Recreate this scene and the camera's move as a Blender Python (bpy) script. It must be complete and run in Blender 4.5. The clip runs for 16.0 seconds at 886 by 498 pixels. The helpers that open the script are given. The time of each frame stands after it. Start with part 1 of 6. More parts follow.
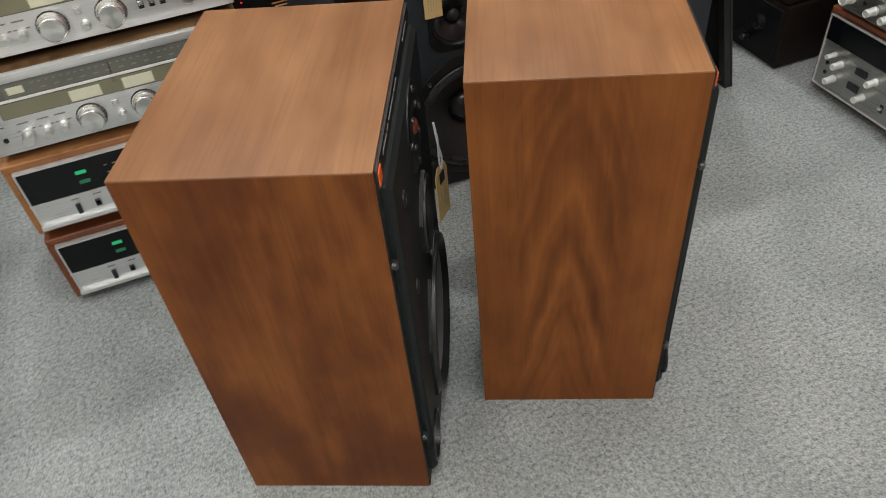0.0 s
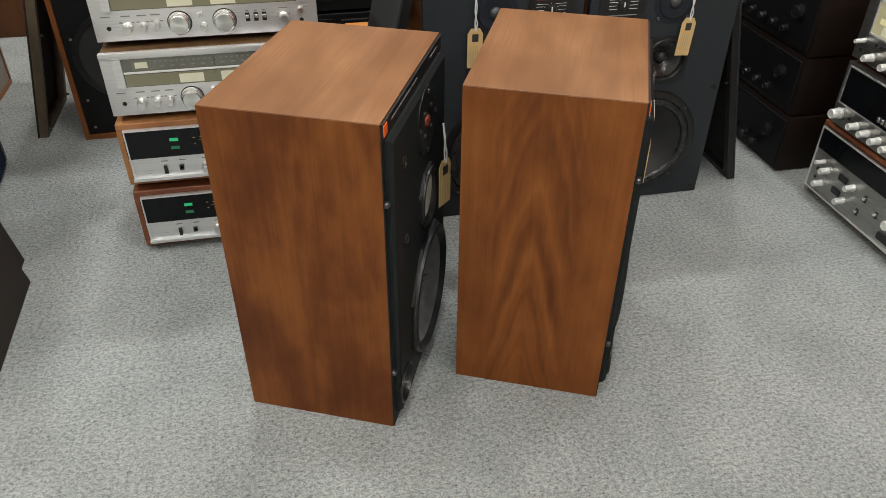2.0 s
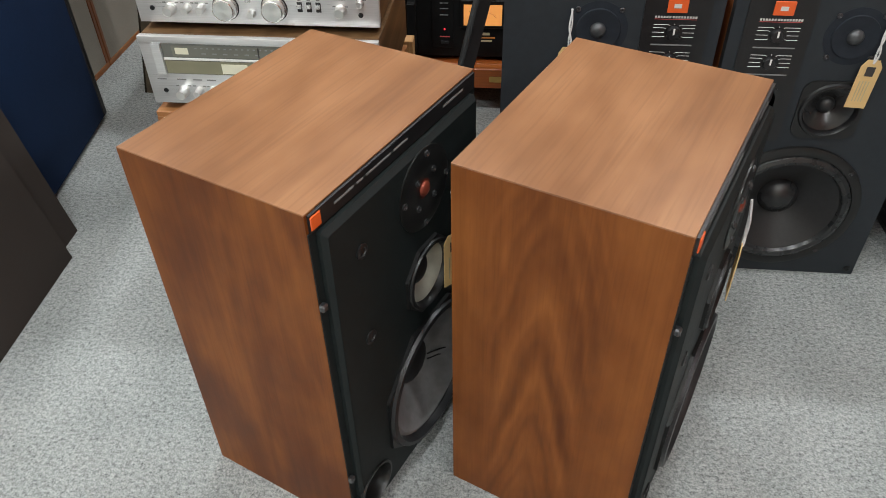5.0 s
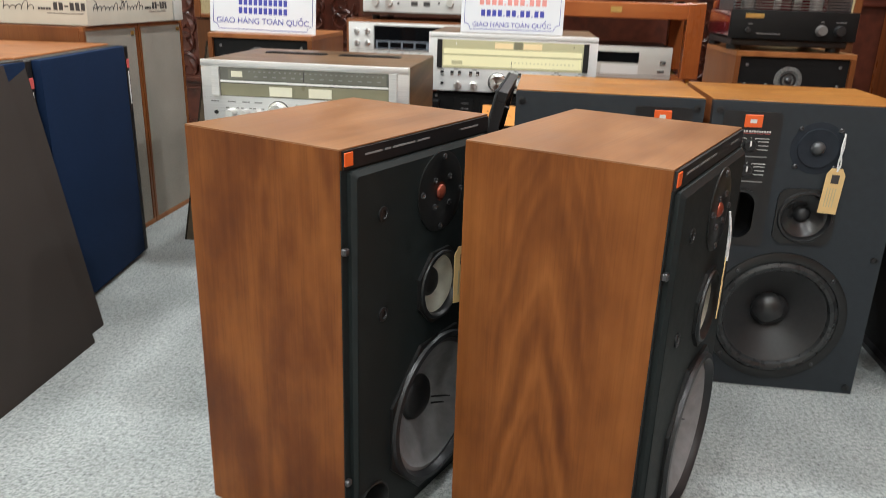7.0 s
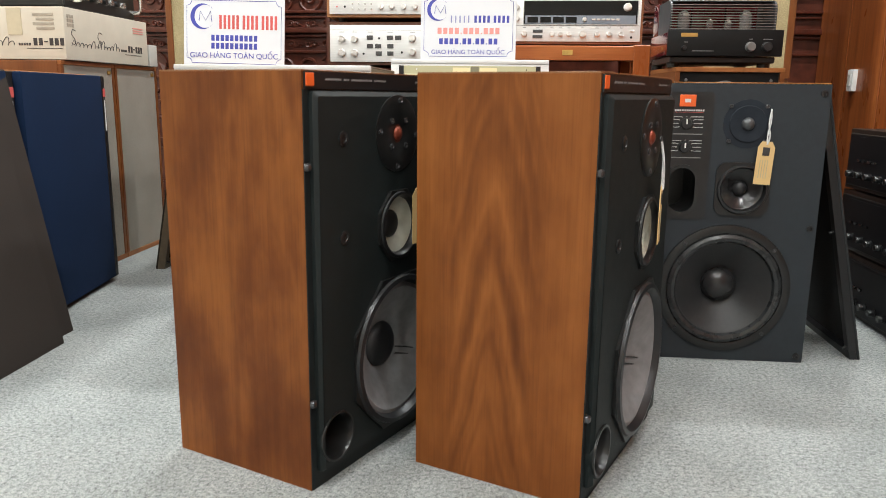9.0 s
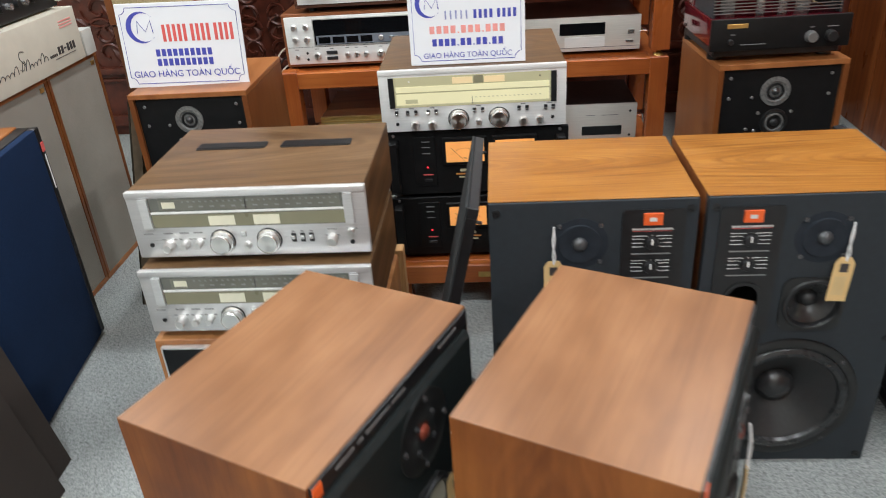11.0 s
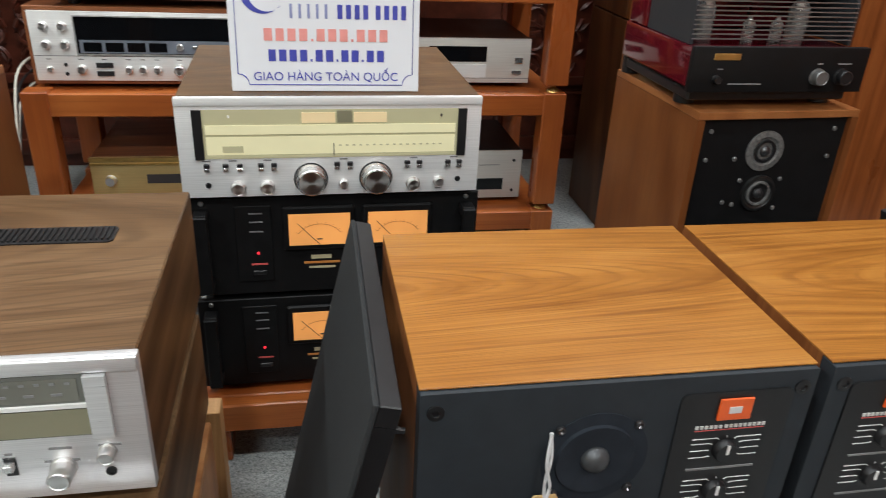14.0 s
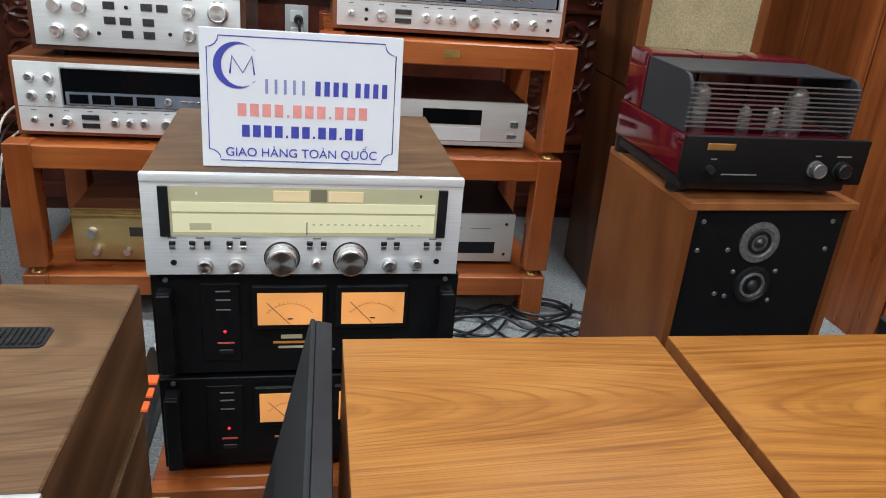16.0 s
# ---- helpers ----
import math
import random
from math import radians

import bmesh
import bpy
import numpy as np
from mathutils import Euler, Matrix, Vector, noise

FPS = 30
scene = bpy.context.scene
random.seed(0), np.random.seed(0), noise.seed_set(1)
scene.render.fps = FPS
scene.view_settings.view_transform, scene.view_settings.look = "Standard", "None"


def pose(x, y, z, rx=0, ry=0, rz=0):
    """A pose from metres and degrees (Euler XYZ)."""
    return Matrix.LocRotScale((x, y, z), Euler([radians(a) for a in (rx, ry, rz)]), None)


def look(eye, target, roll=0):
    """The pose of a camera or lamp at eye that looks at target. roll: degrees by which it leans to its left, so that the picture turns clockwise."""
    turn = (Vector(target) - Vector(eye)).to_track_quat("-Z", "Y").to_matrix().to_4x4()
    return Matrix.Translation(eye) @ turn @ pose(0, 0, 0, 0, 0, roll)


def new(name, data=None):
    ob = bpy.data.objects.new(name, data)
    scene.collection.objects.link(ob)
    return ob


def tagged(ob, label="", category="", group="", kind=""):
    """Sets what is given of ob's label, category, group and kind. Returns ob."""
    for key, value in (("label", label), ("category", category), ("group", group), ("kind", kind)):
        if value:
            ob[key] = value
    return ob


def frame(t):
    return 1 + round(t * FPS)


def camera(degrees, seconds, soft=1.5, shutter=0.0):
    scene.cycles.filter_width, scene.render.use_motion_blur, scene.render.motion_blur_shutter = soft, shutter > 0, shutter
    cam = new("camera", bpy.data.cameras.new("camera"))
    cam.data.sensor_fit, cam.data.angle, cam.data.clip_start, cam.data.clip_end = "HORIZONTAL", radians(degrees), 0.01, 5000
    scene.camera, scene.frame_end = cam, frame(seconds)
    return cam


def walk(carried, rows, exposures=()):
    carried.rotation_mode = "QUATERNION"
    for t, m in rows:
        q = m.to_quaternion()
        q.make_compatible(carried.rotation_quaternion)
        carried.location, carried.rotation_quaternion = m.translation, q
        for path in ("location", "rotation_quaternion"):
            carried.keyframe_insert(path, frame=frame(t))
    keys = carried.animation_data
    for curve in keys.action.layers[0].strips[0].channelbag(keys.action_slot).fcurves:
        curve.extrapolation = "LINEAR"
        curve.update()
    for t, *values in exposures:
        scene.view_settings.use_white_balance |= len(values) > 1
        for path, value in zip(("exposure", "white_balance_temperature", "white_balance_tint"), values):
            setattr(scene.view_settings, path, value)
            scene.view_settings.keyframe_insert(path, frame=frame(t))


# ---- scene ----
cam = camera(61.2, 16.0, 0.6, 0.35)
PATH = [
    (0, (0.081, 0.032, 1.032), (0.507, 1.415, -0.349), -6.3),
    (0.5, (0.076, -0.138, 1.047), (0.453, 1.328, -0.26), -3.2),
    (1, (0.084, -0.273, 1.055), (0.456, 1.267, -0.166), -0.7),
    (1.5, (0.083, -0.313, 1.058), (0.45, 1.272, -0.105), 0.6),
    (2, (0.091, -0.308, 1.046), (0.425, 1.28, -0.123), 0.5),
    (2.5, (0.106, -0.184, 1.072), (0.387, 1.381, -0.142), -0.4),
    (2.8, (0.082, -0.019, 1.039), (0.297, 1.531, -0.207), -1.0),
    (3, (0.072, 0.08, 1.026), (0.248, 1.619, -0.239), -1.3),
    (3.5, (0.121, 0.17, 1.038), (0.221, 1.68, -0.27), -1.2),
    (4, (0.221, 0.161, 1.041), (0.229, 1.662, -0.281), -1.4),
    (4.5, (0.343, 0.101, 1.047), (0.241, 1.601, -0.273), -1.8),
    (4.7, (0.372, 0.072, 1.053), (0.224, 1.575, -0.258), -1.6),
    (6.8, (0.439, -0.256, 0.842), (0.207, 1.571, 0.062), 1.2),
    (7, (0.428, -0.249, 0.777), (0.187, 1.627, 0.125), 1.8),
    (7.5, (0.435, -0.29, 0.522), (0.225, 1.675, 0.214), 3.0),
    (8, (0.442, -0.363, 0.46), (0.276, 1.611, 0.187), 2.1),
    (8.2, (0.436, -0.392, 0.447), (0.271, 1.58, 0.16), 1.8),
    (10.3, (0.549, -0.173, 1.036), (0.349, 1.624, 0.179), -1.4),
    (10.5, (0.542, -0.11, 1.104), (0.353, 1.648, 0.17), -2.0),
    (11, (0.395, 0.066, 1.15), (0.235, 1.82, 0.203), -4.0),
    (11.5, (0.296, 0.318, 1.17), (0.13, 2.146, 0.374), -4.8),
    (11.6, (0.282, 0.397, 1.172), (0.12, 2.246, 0.426), -4.4),
    (12, (0.261, 0.641, 1.144), (0.116, 2.536, 0.522), -2.7),
    (12.5, (0.188, 0.803, 1.026), (0.237, 2.677, 0.328), 0.7),
    (13, (0.207, 0.79, 1.007), (0.405, 2.617, 0.218), 3.4),
    (13.5, (0.262, 0.778, 0.985), (0.481, 2.583, 0.154), 2.5),
    (14, (0.288, 0.766, 0.97), (0.634, 2.527, 0.088), 3.0),
    (14.5, (0.269, 0.775, 0.967), (0.73, 2.511, 0.089), 5.4),
    (15, (0.293, 0.768, 1.021), (0.69, 2.566, 0.243), 5.2),
    (15.5, (0.348, 0.789, 1.032), (0.698, 2.608, 0.278), 4.8),
    (16, (0.34, 0.843, 1.019), (0.677, 2.646, 0.223), 4.9),
]
EXPOSURE = [(0.0, -0.3, 6500, 10), (1.5, -0.2, 6550, 10), (2.5, -0.2, 6600, 10), (4.5, 0.0, 6300, 10), (7.0, 0.28, 6250, 9), (8.0, 0.57, 6450, 9), (10.5, 0.22, 6150, 9), (12.0, 0.12, 6050, 9), (13.0, -0.05, 6050, 9), (14.5, 0.02, 6150, 9), (15.0, 0.07, 6150, 9), (16.0, 0.0, 5750, 9)]
walk(cam, [(t, look(eye, target, roll)) for t, eye, target, roll in PATH], EXPOSURE)

# ---- world, lights, exposure ----
world = bpy.data.worlds.new("world")
scene.world = world
world.use_nodes = True
world.node_tree.nodes["Background"].inputs[0].default_value = (0.9, 0.95, 1.0, 1)
world.node_tree.nodes["Background"].inputs[1].default_value = 0.05


# ---- materials ----
def mat_base(name, rough=0.5, metal=0.0):
    m = bpy.data.materials.new(name)
    m.use_nodes = True
    nt = m.node_tree
    b = nt.nodes["Principled BSDF"]
    b.inputs["Roughness"].default_value = rough
    b.inputs["Metallic"].default_value = metal
    return m, nt, b


def node(nt, kind, **props):
    n = nt.nodes.new(kind)
    for k, v in props.items():
        n.inputs[k].default_value = v
    return n


def calc(nt, op, a, b=None):
    n = nt.nodes.new("ShaderNodeMath")
    n.operation = op
    for i, v in enumerate((a, b)):
        if v is None:
            continue
        if isinstance(v, (int, float)):
            n.inputs[i].default_value = v
        else:
            nt.links.new(v, n.inputs[i])
    return n.outputs[0]


def ramp(nt, fac, stops):
    n = nt.nodes.new("ShaderNodeValToRGB")
    while len(n.color_ramp.elements) < len(stops):
        n.color_ramp.elements.new(0.5)
    for e, (p, c) in zip(n.color_ramp.elements, stops):
        e.position, e.color = p, (*c, 1)
    nt.links.new(fac, n.inputs[0])
    return n.outputs[0]


def mapped(nt, scale, loc=(0, 0, 0)):
    tc = nt.nodes.new("ShaderNodeTexCoord")
    mp = nt.nodes.new("ShaderNodeMapping")
    mp.inputs["Scale"].default_value = scale
    mp.inputs["Location"].default_value = loc
    nt.links.new(tc.outputs["Object"], mp.inputs["Vector"])
    return mp.outputs[0]


def noise_of(nt, vec, scale, detail=3.0, rough=0.55):
    n = node(nt, "ShaderNodeTexNoise", Scale=scale, Detail=detail, Roughness=rough)
    if vec is not None:
        nt.links.new(vec, n.inputs["Vector"])
    return n.outputs[0]


def mixed(nt, fac, a, b, mode="MIX"):
    n = nt.nodes.new("ShaderNodeMix")
    n.data_type, n.blend_type = "RGBA", mode
    for i, v in ((0, fac), (6, a), (7, b)):
        if isinstance(v, (int, float)):
            n.inputs[i].default_value = v
        elif isinstance(v, tuple):
            n.inputs[i].default_value = (*v, 1)
        else:
            nt.links.new(v, n.inputs[i])
    return n.outputs[2]


def bump(nt, b, height, strength, dist=0.001):
    n = node(nt, "ShaderNodeBump", Strength=strength, Distance=dist)
    nt.links.new(height, n.inputs["Height"])
    nt.links.new(n.outputs[0], b.inputs["Normal"])


def wood(name, dark, mid, light, along=2, across=1, centre=0.13, curve=9.0, bands=16.0, rough=0.42, shift=0.0, spec=0.4, slope=0.2, band=0.5, streak_w=0.22, streak_n=45.0, rings=0.0, ring_w=0.5):
    """Veneer with nested arches along one axis, fine pores and blotches."""
    m, nt, b = mat_base(name, rough)
    b.inputs["Specular IOR Level"].default_value = spec
    tc = nt.nodes.new("ShaderNodeTexCoord")
    sep = nt.nodes.new("ShaderNodeSeparateXYZ")
    nt.links.new(tc.outputs["Object"], sep.inputs[0])
    stretch = [9.0, 9.0, 9.0]
    stretch[along] = 2.0
    wob = noise_of(nt, mapped(nt, tuple(stretch), (shift, shift, shift)), 1.0, 2.0)
    wobble = calc(nt, "MULTIPLY", calc(nt, "SUBTRACT", wob, 0.5), 0.035)
    off = calc(nt, "SUBTRACT", sep.outputs[across], centre)
    par = calc(nt, "MULTIPLY", calc(nt, "MULTIPLY", off, off), curve)
    f = calc(nt, "ADD", calc(nt, "ADD", calc(nt, "MULTIPLY", sep.outputs[along], slope), par), calc(nt, "ADD", wobble, shift))
    n1 = nt.nodes.new("ShaderNodeTexNoise")
    n1.noise_dimensions = "1D"
    n1.inputs["Scale"].default_value = bands
    n1.inputs["Detail"].default_value = 2.5
    nt.links.new(f, n1.inputs["W"])
    fine = [260.0, 260.0, 260.0]
    fine[along] = 7.0
    pores = noise_of(nt, mapped(nt, tuple(fine)), 1.0, 3.0)
    streak = [streak_n] * 3
    streak[along] = 1.6
    streaks = noise_of(nt, mapped(nt, tuple(streak), (shift, 0, 0)), 1.0, 2.0)
    bl = [11.0, 11.0, 11.0]
    bl[along] = 4.5
    blotch = noise_of(nt, mapped(nt, tuple(bl), (shift, 2, 0)), 1.0, 3.0)
    v = calc(nt, "ADD", calc(nt, "MULTIPLY", n1.outputs[0], band), calc(nt, "MULTIPLY", streaks, streak_w))
    v = calc(nt, "ADD", v, calc(nt, "MULTIPLY", blotch, 1.0 - streak_w - band))
    col = ramp(nt, v, [(0.30, dark), (0.50, mid), (0.70, light)])
    if rings:
        wave = calc(nt, "SINE", calc(nt, "MULTIPLY", calc(nt, "ADD", f, calc(nt, "MULTIPLY", n1.outputs[0], 0.012)), rings * 6.2832))
        line = calc(nt, "MULTIPLY", ramp(nt, wave, [(0.35, (0, 0, 0)), (0.98, (1, 1, 1))]), calc(nt, "MULTIPLY", ramp(nt, streaks, [(0.35, (0.15, 0.15, 0.15)), (0.6, (1, 1, 1))]), ring_w))
        col = mixed(nt, line, col, dark)
    col = mixed(nt, calc(nt, "MULTIPLY", ramp(nt, pores, [(0.36, (1, 1, 1)), (0.5, (0, 0, 0))]), 0.30), col, dark)
    nt.links.new(col, b.inputs["Base Color"])
    r = calc(nt, "ADD", calc(nt, "MULTIPLY", blotch, 0.25), rough - 0.12)
    nt.links.new(r, b.inputs["Roughness"])
    bump(nt, b, pores, 0.12, 0.0006)
    return m



def flame(name, dark, mid, light, centre, rise, tip, bands, shift, amount, rough=0.40, stain=0.75):
    """Crown-cut veneer: soft nested cathedrals that open downwards, straighter grain to both sides."""
    m, nt, b = mat_base(name, rough)
    b.inputs["Specular IOR Level"].default_value = 0.20
    tc = nt.nodes.new("ShaderNodeTexCoord")
    sep = nt.nodes.new("ShaderNodeSeparateXYZ")
    nt.links.new(tc.outputs["Object"], sep.inputs[0])
    lean = calc(nt, "MULTIPLY", calc(nt, "SUBTRACT", noise_of(nt, mapped(nt, (5, 5, 3.2), (shift, 0, 1)), 1.0, 2.0), 0.5), 0.075)
    jag = calc(nt, "MULTIPLY", calc(nt, "SUBTRACT", noise_of(nt, mapped(nt, (40, 40, 7), (0, shift, 1)), 1.0, 2.0), 0.5), 0.014)
    off = calc(nt, "ADD", calc(nt, "SUBTRACT", sep.outputs[1], centre), calc(nt, "ADD", lean, jag))
    hyp = calc(nt, "SQRT", calc(nt, "ADD", calc(nt, "MULTIPLY", off, off), tip * tip))
    f = calc(nt, "ADD", calc(nt, "ADD", sep.outputs[2], calc(nt, "MULTIPLY", hyp, rise)), shift)
    n1 = nt.nodes.new("ShaderNodeTexNoise")
    n1.noise_dimensions = "1D"
    n1.inputs["Scale"].default_value = bands
    n1.inputs["Detail"].default_value = 0.9
    nt.links.new(f, n1.inputs["W"])
    fade = ramp(nt, calc(nt, "ABSOLUTE", off), [(0.045, (1, 1, 1)), (0.085, (0.12, 0.12, 0.12))])
    figure = calc(nt, "MULTIPLY", calc(nt, "MULTIPLY", calc(nt, "SUBTRACT", n1.outputs[0], 0.5), amount), fade)
    streaks = noise_of(nt, mapped(nt, (85, 85, 2.2), (shift, 0, 0)), 1.0, 3.0)
    blotch = noise_of(nt, mapped(nt, (9, 9, 5.0), (shift, 2, 0)), 1.0, 4.0)
    pores = noise_of(nt, mapped(nt, (330, 330, 9)), 1.0, 3.0)
    v = calc(nt, "ADD", calc(nt, "ADD", figure, 0.5), calc(nt, "MULTIPLY", calc(nt, "SUBTRACT", streaks, 0.5), 0.26))
    v = calc(nt, "ADD", v, calc(nt, "MULTIPLY", calc(nt, "SUBTRACT", blotch, 0.5), stain))
    col = ramp(nt, v, [(0.24, dark), (0.50, mid), (0.76, light)])
    col = mixed(nt, calc(nt, "MULTIPLY", ramp(nt, pores, [(0.36, (1, 1, 1)), (0.5, (0, 0, 0))]), 0.16), col, dark)
    nt.links.new(col, b.inputs["Base Color"])
    nt.links.new(calc(nt, "ADD", calc(nt, "MULTIPLY", blotch, 0.2), rough - 0.10), b.inputs["Roughness"])
    bump(nt, b, pores, 0.10, 0.0005)
    return m


def plain(name, col, rough=0.5, metal=0.0, vary=0.12, scale=40.0, bumps=0.0, bscale=400.0, spec=0.5, coat=0.0):
    m, nt, b = mat_base(name, rough, metal)
    b.inputs["Specular IOR Level"].default_value = spec
    b.inputs["Coat Weight"].default_value = coat
    b.inputs["Coat Roughness"].default_value = 0.08
    n = noise_of(nt, mapped(nt, (1, 1, 1)), scale, 4.0)
    lo = tuple(max(0.0, c * (1 - vary)) for c in col)
    hi = tuple(min(1.0, c * (1 + vary)) for c in col)
    nt.links.new(ramp(nt, n, [(0.3, lo), (0.7, hi)]), b.inputs["Base Color"])
    nt.links.new(calc(nt, "ADD", calc(nt, "MULTIPLY", n, 0.14), max(rough - 0.07, 0.02)), b.inputs["Roughness"])
    if bumps:
        bump(nt, b, noise_of(nt, mapped(nt, (1, 1, 1)), bscale, 2.0), bumps, 0.001)
    return m


def brushed(name, col, rough=0.38, metal=0.75, axis=0):
    m, nt, b = mat_base(name, rough, metal)
    s = [900.0, 900.0, 900.0]
    s[axis] = 9.0
    n = noise_of(nt, mapped(nt, tuple(s)), 1.0, 2.0)
    nt.links.new(ramp(nt, n, [(0.3, tuple(c * 0.86 for c in col)), (0.7, col)]), b.inputs["Base Color"])
    nt.links.new(calc(nt, "ADD", calc(nt, "MULTIPLY", n, 0.2), rough - 0.1), b.inputs["Roughness"])
    bump(nt, b, n, 0.05, 0.0004)
    return m


def glow(name, col, strength, base=(0.3, 0.3, 0.3), rough=0.3, bright=0.25):
    m, nt, b = mat_base(name, rough)
    n = noise_of(nt, mapped(nt, (1, 1, 1)), 14.0, 2.0)
    c = ramp(nt, n, [(0.3, tuple(x * (1 - bright) for x in col)), (0.7, col)])
    b.inputs["Base Color"].default_value = (*base, 1)
    nt.links.new(c, b.inputs["Emission Color"])
    b.inputs["Emission Strength"].default_value = strength
    return m


def carpet_material():
    m, nt, b = mat_base("carpet_grey", 0.95)
    b.inputs["Specular IOR Level"].default_value = 0.1
    tuft = noise_of(nt, mapped(nt, (290, 290, 290)), 1.0, 3.0, 0.75)
    fleck = noise_of(nt, mapped(nt, (122, 150, 130)), 1.0, 4.0, 0.75)
    wear = noise_of(nt, mapped(nt, (1.4, 1.1, 1)), 1.0, 4.0)
    tread = noise_of(nt, mapped(nt, (7, 5, 5), (3, 1, 0)), 1.0, 3.0)
    col = ramp(nt, fleck, [(0.34, (0.090, 0.098, 0.098)), (0.47, (0.365, 0.383, 0.380)), (0.62, (0.62, 0.64, 0.635))])
    col = mixed(nt, 0.42, col, ramp(nt, tuft, [(0.39, (0.14, 0.15, 0.15)), (0.59, (0.62, 0.642, 0.632))]))
    col = mixed(nt, 1.0, col, ramp(nt, wear, [(0.3, (0.80, 0.81, 0.81)), (0.7, (1.0, 1.0, 0.99))]), "MULTIPLY")
    col = mixed(nt, 1.0, col, ramp(nt, tread, [(0.3, (0.84, 0.85, 0.85)), (0.62, (1.0, 1.0, 1.0))]), "MULTIPLY")
    nt.links.new(col, b.inputs["Base Color"])
    bump(nt, b, calc(nt, "ADD", tuft, fleck), 0.9, 0.004)
    return m


def cloth(name, a, c, scale=900.0, rough=0.9, blot=0.15):
    m, nt, b = mat_base(name, rough)
    b.inputs["Specular IOR Level"].default_value = 0.15
    n = noise_of(nt, mapped(nt, (scale, scale, scale)), 1.0, 2.0, 0.6)
    big = noise_of(nt, mapped(nt, (7, 7, 7)), 1.0, 3.0)
    col = ramp(nt, n, [(0.3, a), (0.7, c)])
    col = mixed(nt, 1.0, col, ramp(nt, big, [(0.3, (1 - blot,) * 3), (0.7, (1, 1, 1))]), "MULTIPLY")
    nt.links.new(col, b.inputs["Base Color"])
    bump(nt, b, n, 0.35, 0.001)
    return m


CARPET = carpet_material()
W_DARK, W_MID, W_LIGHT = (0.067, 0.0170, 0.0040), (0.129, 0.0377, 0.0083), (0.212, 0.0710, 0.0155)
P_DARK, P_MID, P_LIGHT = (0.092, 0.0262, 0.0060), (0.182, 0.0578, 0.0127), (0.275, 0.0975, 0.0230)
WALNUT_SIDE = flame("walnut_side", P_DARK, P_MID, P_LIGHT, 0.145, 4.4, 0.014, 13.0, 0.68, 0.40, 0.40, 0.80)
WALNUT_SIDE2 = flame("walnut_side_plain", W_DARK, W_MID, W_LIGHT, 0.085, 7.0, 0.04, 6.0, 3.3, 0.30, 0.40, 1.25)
# Paler than the side veneer: light from above is put into the top's colour.
WALNUT_TOP_LIT = wood("walnut_top_lit", (0.142, 0.0585, 0.0225), (0.222, 0.0985, 0.0385), (0.308, 0.147, 0.061), 0, 1, 0.5, 2.0, 16.0, 0.36, 1.7, 0.4, 0.05, 0.18, 0.20, 30.0)
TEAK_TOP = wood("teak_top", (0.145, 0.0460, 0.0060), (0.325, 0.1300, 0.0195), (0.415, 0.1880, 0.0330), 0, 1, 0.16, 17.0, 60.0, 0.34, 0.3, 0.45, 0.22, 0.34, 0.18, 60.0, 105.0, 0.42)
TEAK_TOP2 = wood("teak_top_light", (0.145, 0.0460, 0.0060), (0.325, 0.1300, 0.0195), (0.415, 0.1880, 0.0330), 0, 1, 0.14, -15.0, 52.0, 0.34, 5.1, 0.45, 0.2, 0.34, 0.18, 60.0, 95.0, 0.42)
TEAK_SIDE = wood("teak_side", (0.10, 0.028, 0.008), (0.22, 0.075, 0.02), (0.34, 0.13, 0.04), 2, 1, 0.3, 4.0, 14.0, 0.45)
VINYL = wood("walnut_vinyl", (0.050, 0.0255, 0.0105), (0.126, 0.0690, 0.0310), (0.185, 0.1080, 0.0515), 0, 1, 0.22, 5.0, 30.0, 0.38, 2.2, 0.28, 0.2, 0.32, 0.28, 60.0, 70.0, 0.45)
VINYL_SIDE = wood("walnut_vinyl_side", (0.045, 0.022, 0.009), (0.098, 0.050, 0.021), (0.150, 0.082, 0.038), 1, 2, 0.5, 2.0, 20.0, 0.45, 0.4, 0.35)
RED_WALNUT = wood("red_walnut_case", (0.10, 0.028, 0.012), (0.20, 0.062, 0.025), (0.30, 0.11, 0.045), 0, 1, 0.6, 2.0, 18.0, 0.4, 4.0)
CASE_OAK = wood("honey_walnut_case", (0.20, 0.075, 0.025), (0.36, 0.155, 0.055), (0.47, 0.23, 0.09), 0, 1, 0.6, 2.0, 18.0, 0.42, 6.0)
DARK_CASE = wood("dark_rosewood_case", (0.022, 0.008, 0.005), (0.05, 0.018, 0.011), (0.09, 0.035, 0.02), 1, 0, 0.6, 2.0, 18.0, 0.35, 8.0)
CHERRY = wood("cherry_rack", (0.185, 0.0400, 0.0090), (0.335, 0.0870, 0.0180), (0.470, 0.1480, 0.0345), 0, 1, 0.3, 3.0, 12.0, 0.30, 2.0)
CHERRY_V = wood("cherry_rack_upright", (0.180, 0.0375, 0.0088), (0.300, 0.0760, 0.0160), (0.400, 0.1210, 0.0290), 2, 1, 0.3, 3.0, 12.0, 0.30, 2.0)
# One wood in two tones: darker shaded sides, lighter tops as lit from above.
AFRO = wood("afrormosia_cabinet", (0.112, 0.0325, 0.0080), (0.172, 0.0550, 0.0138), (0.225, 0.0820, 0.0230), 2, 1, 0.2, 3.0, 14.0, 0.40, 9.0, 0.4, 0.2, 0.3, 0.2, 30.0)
AFRO_LIT = wood("afrormosia_lit", (0.1800, 0.0585, 0.0162), (0.2880, 0.1062, 0.0324), (0.3690, 0.1530, 0.0504), 1, 0, 0.3, 3.0, 14.0, 0.36, 9.0, 0.4, 0.2, 0.3, 0.2, 30.0)
